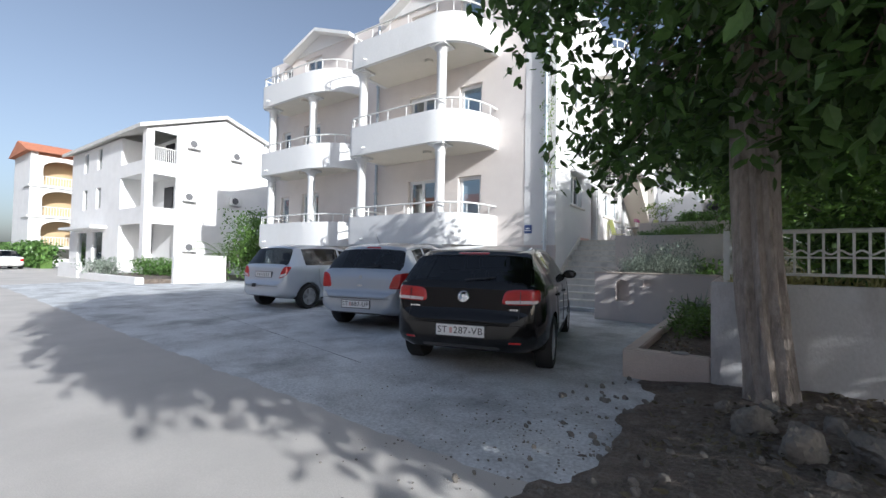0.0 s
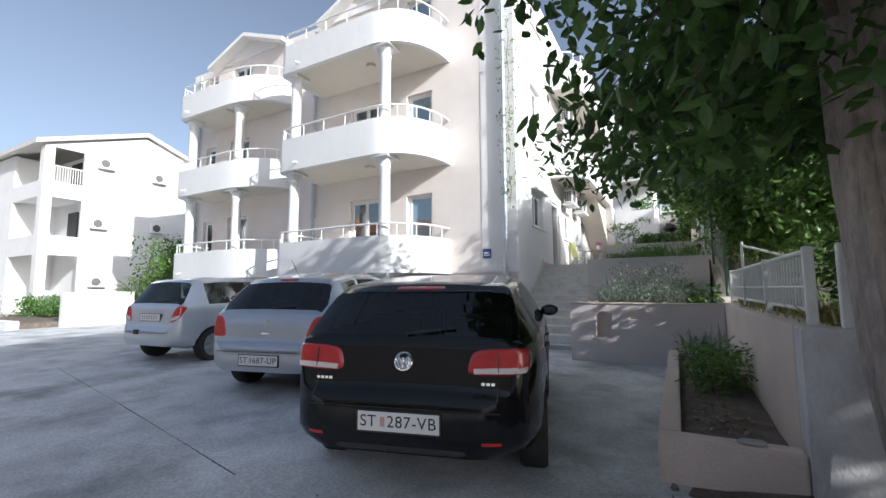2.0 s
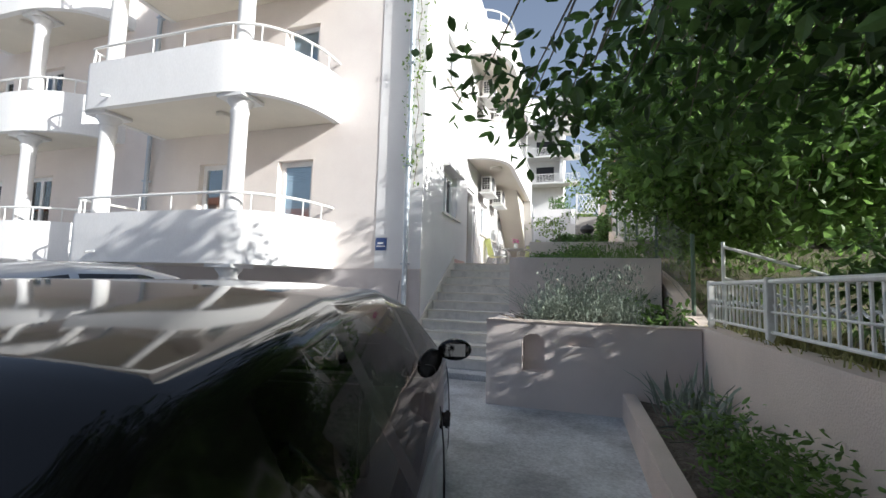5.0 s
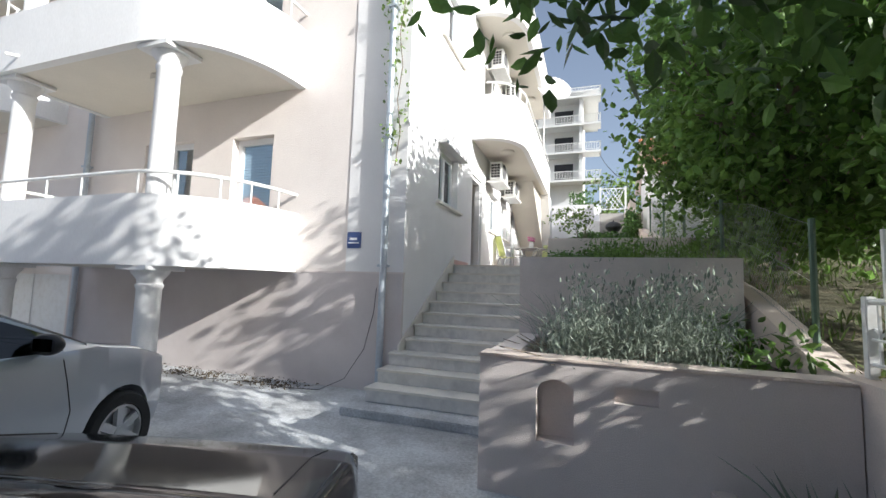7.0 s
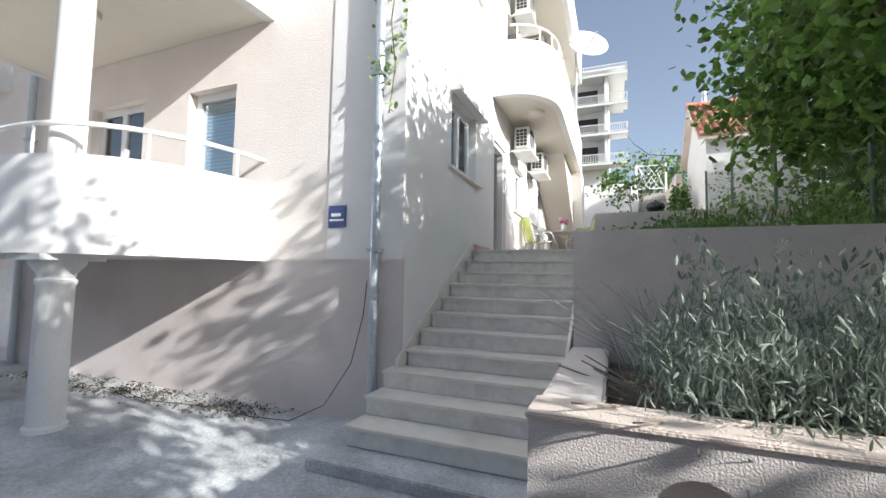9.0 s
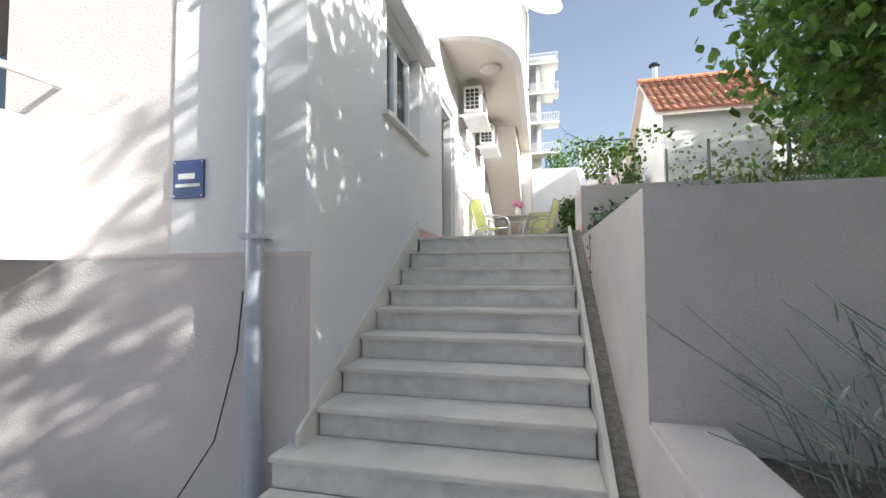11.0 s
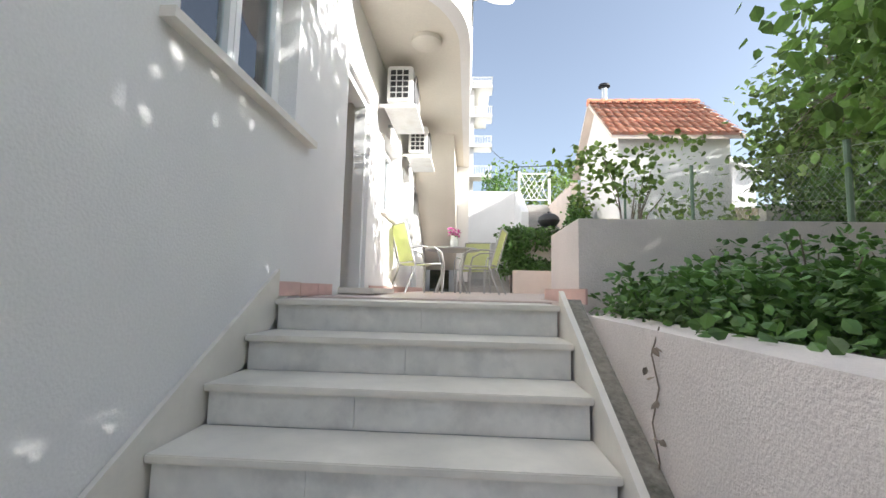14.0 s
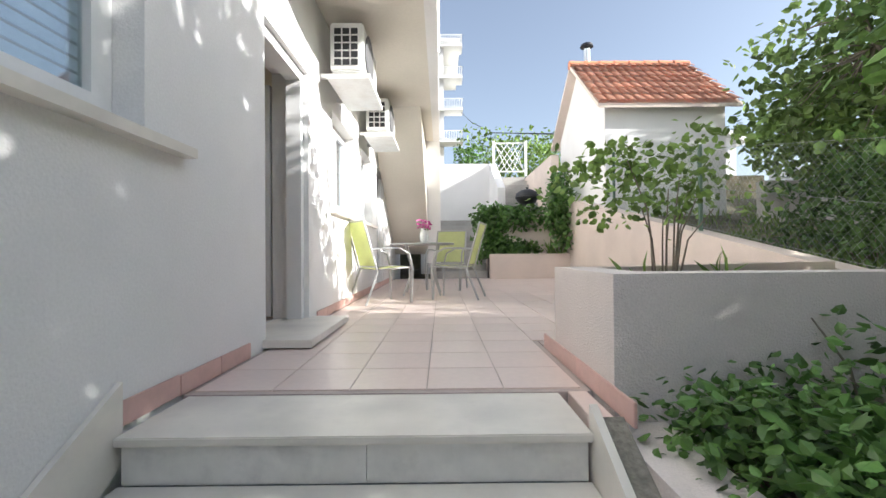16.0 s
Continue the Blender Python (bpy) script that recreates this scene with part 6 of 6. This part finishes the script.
flue = part("flue", tube(bmesh.new(), [(0.75, 22.3, 6.4), (0.75, 22.3, 7.25)], 0.07, 14), ZINC, shed, "metal flue pipe", True)
part("flue_cap", lathe(bmesh.new(), [(0.15, 7.3), (0.13, 7.36), (0.02, 7.4)], 18, (0.75, 22.3, 0)), DARK, flue, "", True)
annex = thing("white_gable_house", "white house gable behind the outbuilding", "house")
part("wall", extrude(bmesh.new(), [(3.2, 27, 3), (7.5, 27, 3), (7.5, 27, 6.3), (3.6, 27, 8.1), (3.2, 27, 7.9)], (0, 4, 0)), WHITE, annex)
part("roof", extrude(bmesh.new(), [(3.1, 26.8, 8.05), (3.6, 26.8, 8.25), (7.8, 26.8, 6.35), (7.8, 26.8, 6.2), (3.6, 26.8, 8.1), (3.1, 26.8, 7.9)], (0, 4.4, 0)), BALC, annex)
right_house = thing("garden_annex", "low whitewashed building beyond the fig tree", "house")
part("wall", boxes((6.3, 9, 17.5, 24, 2, 4.6)), OLDWALL, right_house)
part("step", boxes((3.2, 5.2, 18.3, 18.6, 2.5, 2.95), (3.2, 5.2, 18.6, 18.9, 2.5, 3.15), (3.4, 5.4, 18.9, 19.3, 2.5, 3.35)), STONE, right_house)
part("low_wall", boxes((2.8, 6.3, 19.6, 19.8, 2.6, 3.7)), STONE, right_house)

# ---- far apartment block ----
block = thing("apartment_block", "pale distant apartment block with railed balconies", "apartment block")
part("wall", boxes((-14, -2.3, 56.5, 68, 6, 24.0)), BALC, block)
part("roof_slab", boxes((-14.2, -0.6, 55.0, 68.2, 24.0, 24.2)), BALC, block)
for n in range(4):
    z = 13.6 + 3.2 * n
    part("balcony_slab", boxes((-14, -0.4, 54.6, 56.5, z, z + 0.25)), BALC, block)
    if n < 3:
        part("pier", boxes((-2.7, -2.3, 55.0, 56.5, z + 0.25, z + 3.2)), BALC, block)
        part("window", boxes((-5.5, -3.4, 56.45, 56.52, z + 0.3, z + 2.5)), DARK, block)
        part("window", boxes((-9.5, -7.4, 56.45, 56.52, z + 0.3, z + 2.5)), DARK, block)
    part("railing", boxes((-14, -0.4, 54.62, 54.68, z + 1.12, z + 1.2), (-14, -0.4, 54.62, 54.68, z + 0.35, z + 0.4), (-0.46, -0.4, 54.6, 56.5, z + 1.12, z + 1.2), *[(-14 + 0.17 * k, -13.95 + 0.17 * k, 54.63, 54.67, z + 0.4, z + 1.12) for k in range(80)]), PAINTWHITE, block)
wirel = thing("power_line", "thin overhead cable crossing behind the houses", "cable")
part("cable", tube(bmesh.new(), [(-0.6, 54.65, 16.6), (-0.2, 46, 12.9), (0.2, 36, 9.2), (0.6, 23.5, 5.6)], 0.025, 5), CABLE, wirel)

# ---- neighbouring houses down the street ----
nb = thing("neighbour_house", "white three-storey neighbour house with recessed corner loggias", "house")
nb.matrix_basis = Matrix.Translation((-1.98, -0.55, -0.05)) @ Matrix.Diagonal((0.88, 0.88, 0.88, 1))
holes = []
for z in (1.0, 4.3, 7.4):
    holes.append((12.65, 14.05, z + 0.3 if z > 1 else 0.5, z + 2.5))
part("side_wall", holed_wall(bmesh.new(), 12.2, 23, -0.2, 9.7, -29.2, -29.0, holes, "y"), WHITE, nb)
part("side_gable", extrude(bmesh.new(), [(-29.2, 12.2, 9.7), (-29.2, 23, 9.7), (-29.2, 17.3, 11.6)], (0.2, 0, 0)), WHITE, nb)
fh = [(-33.2, -29.6, z + 0.3 if z > 1 else 0.3, z + 2.5) for z in (1.0, 4.3, 7.4)]
fh += [(x, x + 1.0, z, z + 1.6) for z in (4.9, 7.9) for x in (-38.0, -41.0)] + [(-38.5, -36.3, 0.3, 3.1), (-42, -39.8, 0.3, 3.1)]
part("front_wall", holed_wall(bmesh.new(), -44, -29.2, -0.2, 9.7, 12.2, 12.4, fh), WHITE, nb)
part("inner_wall", boxes((-44, -29.2, 14.4, 14.6, -0.2, 9.7), (-33.6, -33.4, 12.4, 14.4, -0.2, 9.7)), BALC, nb)
for z in (3.8, 6.9):
    part("floor_slab", boxes((-44, -29.2, 12.4, 14.4, z, z + 0.3)), BALC, nb)
part("roof", extrude(bmesh.new(), [(-45, 11.7, 9.65), (-45, 17.3, 11.7), (-45, 23.2, 9.65), (-45, 23.2, 9.9), (-45, 17.3, 11.95), (-45, 11.7, 9.9)], (16.3, 0, 0)), material("grey_roof_edge", (0.62, 0.60, 0.57), 0.9), nb)
for x in (-38.0, -41.0):
    for z in (4.9, 7.9):
        part("window", boxes((x, x + 1.0, 12.34, 12.38, z, z + 1.6)), GLASS, nb)
for x in (-38.5, -42):
    part("shop_window", boxes((x, x + 2.2, 12.34, 12.38, 0.3, 3.1)), GLASS, nb)
part("canopy", boxes((-43, -35.5, 11.2, 12.2, 3.3, 3.5)), BALC, nb)
part("loggia_door", boxes((-31.5, -30.2, 14.33, 14.4, 7.3, 9.4), (-31.5, -30.2, 14.33, 14.4, 4.2, 6.3)), DARK, nb)
for z in (8.6,):
    part("loggia_rail", boxes((-29.1, -29.05, 12.65, 14.05, z, z + 0.05)), PAINTWHITE, nb)
    baluster = mesh_of(boxes((-29.1, -29.06, 12.7, 12.73, 7.7, z)), "baluster", PAINTWHITE)
    for k in range(11):
        piece("baluster", baluster, nb, pose(0, 0.12 * k, 0))
for y, z in ((15.1, 8.95), (18.2, 8.7), (14.9, 5.2), (18.2, 5.3), (15.0, 1.7)):
    air_unit((-27.33, 0.88 * y - 0.55, 0.88 * z - 0.05), 90, (0.78, 0.3, 0.54), "neighbour air conditioners", False, False)

arch_house = thing("arcade_house", "cream three-storey house with arched loggias and orange roof", "house", (0, 0.4, 0))
for r in ((-58, -54, 9.6, 18), (-53.99, -52, 13.6, 18), (-53.99, -52, 9.6, 10.1)):
    part("wall", boxes((*r, -0.2, 10.4)), WHITE, arch_house)
for n, z in enumerate((1.75, 4.55, 7.35)):
    bm = bmesh.new()
    ring = [(-52, 10.1, z), (-52, 10.45, z), (-52, 10.45, z + 1.7)]
    ring += [(-52, 11.85 - 1.4 * math.cos(math.pi * i / 12), z + 1.7 + 0.75 * math.sin(math.pi * i / 12)) for i in range(1, 12)]
    ring += [(-52, 13.25, z + 1.7), (-52, 13.25, z), (-52, 13.6, z), (-52, 13.6, z + 2.8), (-52, 10.1, z + 2.8)]
    extrude(bm, ring, (-0.35, 0, 0))
    part("arcade", bm, WHITE, arch_house, "white arcade")
    part("loggia_wall", boxes((-53.95, -53.9, 10.1, 13.6, z, z + 2.8)), CLAY, arch_house, "ochre loggia wall")
    part("loggia_floor", boxes((-53.9, -52.0, 10.1, 13.6, z - 0.15, z)), BALC, arch_house)
    part("cornice", boxes((-54, -51.85, 9.45, 13.7, z - 0.1, z + 0.1)), BALC, arch_house)
    part("railing", boxes((-52.1, -52.05, 10.45, 13.25, z + 0.9, z + 0.95), *[(-52.1, -52.06, 10.5 + 0.2 * k, 10.53 + 0.2 * k, z + 0.1, z + 0.9) for k in range(14)]), PAINTWHITE, arch_house)
part("roof", extrude(bmesh.new(), [(-51.5, 9.2, 10.4), (-55, 9.2, 11.7), (-58.5, 9.2, 10.4)], (0, 9.2, 0)), ROOFTILE, arch_house, "orange clay tile roof")
hedge2 = thing("street_hedge", "clipped green hedge along the far street", "hedge")
leaf_mesh("foliage", clumps_in(-58, -43.5, 9.0, 10.0, 0.1, 1.9, 420, 16, (0.4, 0.3, 0.25), 91), 0.3, IVY, wide=0.6, seed=92, parent=hedge2)
part("core", boxes((-58, -43.5, 9.2, 9.9, -0.1, 1.7)), LEAFDARK, hedge2)

structure("wall_neighbour_low", boxes((-27.3, -19.2, 10.3, 10.5, -0.1, 1.05), (-19.2, -19.0, 8.3, 10.5, -0.1, 1.2), (-29, -26, 6.9, 7.1, -0.1, 0.75)), WHITE, "low white garden wall of the neighbour plot", "wall")
structure("kerb_neighbour", boxes((-27, -19.2, 7.0, 7.3, -0.2, 0.28), bevel=0.02), WHITE, "pale kerb of the neighbour's flower bed", "kerb")
structure("bed_neighbour", boxes((-27, -19.2, 7.3, 10.3, -0.2, 0.2)), EARTH, "flower bed beside the neighbour's wall", "soil")
for i, (x, y, w) in enumerate(((-25.3, 7.8, 1.3), (-24.2, 9.3, 1.2), (-22.6, 9.5, 1.1))):
    b = thing("roadside_bush", "low rounded green bush in the flower bed", "bush", (x, y, 0.2), 0, "bushes in the neighbour's bed")
    leaf_mesh("foliage", [((random.gauss(0, w * 0.4), random.gauss(0, 0.3), random.uniform(0.1, 0.7)), 45, (0.2, 0.2, 0.15)) for _ in range(30)], 0.13, IVY if i else LAVENDER, wide=0.45, seed=93 + i, parent=b)
shrubs3 = thing("corner_shrub", "dark green shrub against the neighbour's wall", "shrub", (-18.6, 11.6, 0))
leaf_mesh("foliage", clumps_in(-1.0, 0.9, -0.8, 0.8, 0.6, 3.3, 110, 40, (0.3, 0.3, 0.25), 96), 0.16, LEAFDARK, wide=0.5, seed=97, parent=shrubs3)
stems("stem", [(0, 0, 0, 0.8)], 2.2, 0.7, TWIG, shrubs3, 98, 0.02, 12)
palm = thing("young_palm", "young palm with arching pale green fronds", "palm", (-20.6, 11.4, 0))
part("trunk", tube(bmesh.new(), [(0, 0, 0), (0, 0, 0.9)], 0.14, 10, 0.1), BARK, palm)
for k in range(16):
    a = 2 * math.pi * k / 16 + 0.2 * (k % 3)
    rise = 0.5 + 0.5 * (k % 4) / 3
    sp = [Vector((math.cos(a) * 1.5 * f, math.sin(a) * 1.5 * f, 0.9 + rise * 2.1 * f - 1.1 * f * f)) for f in [i / 9 for i in range(10)]]
    bm = tube(bmesh.new(), sp, 0.015, 4, 0.004)
    for i in range(1, 10):
        d = (sp[i] - sp[i - 1]).normalized()
        sd = d.cross(Vector((0, 0, 1))).normalized()
        for s in (-1, 1):
            for q in (0, 0.5):
                p = sp[i] - d * 0.16 * q
                tip = p + (sd * s * 0.8 + d * 0.5 - Vector((0, 0, 0.25))) * 0.42
                bm.faces.new([bm.verts.new(p), bm.verts.new(p + d * 0.03), bm.verts.new(tip)])
    part("frond", bm, VINE, palm)
far_car_top = [(0, 0.6), (0.05, 0.85), (0.8, 0.92), (1.4, 1.35), (2.5, 1.38), (3.3, 0.92), (4.2, 0.8), (4.4, 0.5)]
car("parked_saloon", "white saloon car parked across the street by the hedge", (-41.5, 7.2, -0.02), 92, PAINTWHITE, 4.4, 1.7, far_car_top, 0.86, (0.82, 1.38), (2.52, 3.26), ((1.0, 1.85), (1.92, 2.9)), (0.8, 3.5), (0, 0.55, ""), [(((0.5, 0.6), (0.78, 0.6), (0.78, 0.78), (0.5, 0.78)), 0)])
flowers = thing("roadside_flowers", "pink flowering shrub beside the parked car", "plant", (-44.5, 6.8, 0))
leaf_mesh("foliage", clumps_in(-1.2, 1.2, -0.5, 0.5, 0.1, 0.7, 30, 30, (0.25, 0.2, 0.15), 99), 0.14, FLOWER, wide=0.7, seed=100, parent=flowers)

# unseen row, added to keep the bright horizon out of the car paint's reflections
opposite = thing("horizon_blocker", "plain unseen houses added across the street to block the horizon glow", "house", (0, -13, 0))
for x0, x1, h in ((-60, -34, 8.5), (-33, -14, 7.0), (-13, 4, 8.5), (5, 22, 6.5)):
    part("wall", boxes((x0, x1, -7, 0, -0.3, h)), CREAM, opposite)
    part("roof", extrude(bmesh.new(), [(x0 - 0.3, 0.4, h), (x0 - 0.3, -3.5, h + 1.6), (x0 - 0.3, -7.4, h)], (x1 - x0 + 0.6, 0, 0)), ROOFTILE, opposite)

# ---- floor tiles ----
tile_mesh = mesh_of(boxes((-0.1635, 0.1635, -0.1635, 0.1635, -0.008, 0.0)), "tile", TILE)
floor_ob = bpy.data.objects["floor_terrace"]
PITCH = 0.332
for i in range(12):
    for k in range(24):
        x, y = SX + 0.2 + PITCH * i, 14.44 + PITCH * k
        inside = x < -2.24 or (y > 15.06 + 0.42 * (x + 2.05) and x < 0.05)
        if inside:
            piece("tile", tile_mesh, floor_ob, pose(x, y, 1.931))
skirt_mesh = mesh_of(boxes((-0.006, 0.006, -0.16, 0.16, 0, 0.085), bevel=0.002), "skirting_tile", SKIRT)
base = tagged(new("baseboard"), "pink skirting tiles along the terrace wall", "skirting", "", "structure")
for k in range(24):
    y = 14.05 + 0.325 * k
    if not 14.95 < y < 16.2:
        piece("skirting_tile", skirt_mesh, base, pose(SX + 0.009, y, 1.93 if y > 14.3 else 1.935))
for k in range(4):
    piece("skirting_tile", skirt_mesh, base, pose(-2.058, 14.0 + 0.3 * k, 1.93))
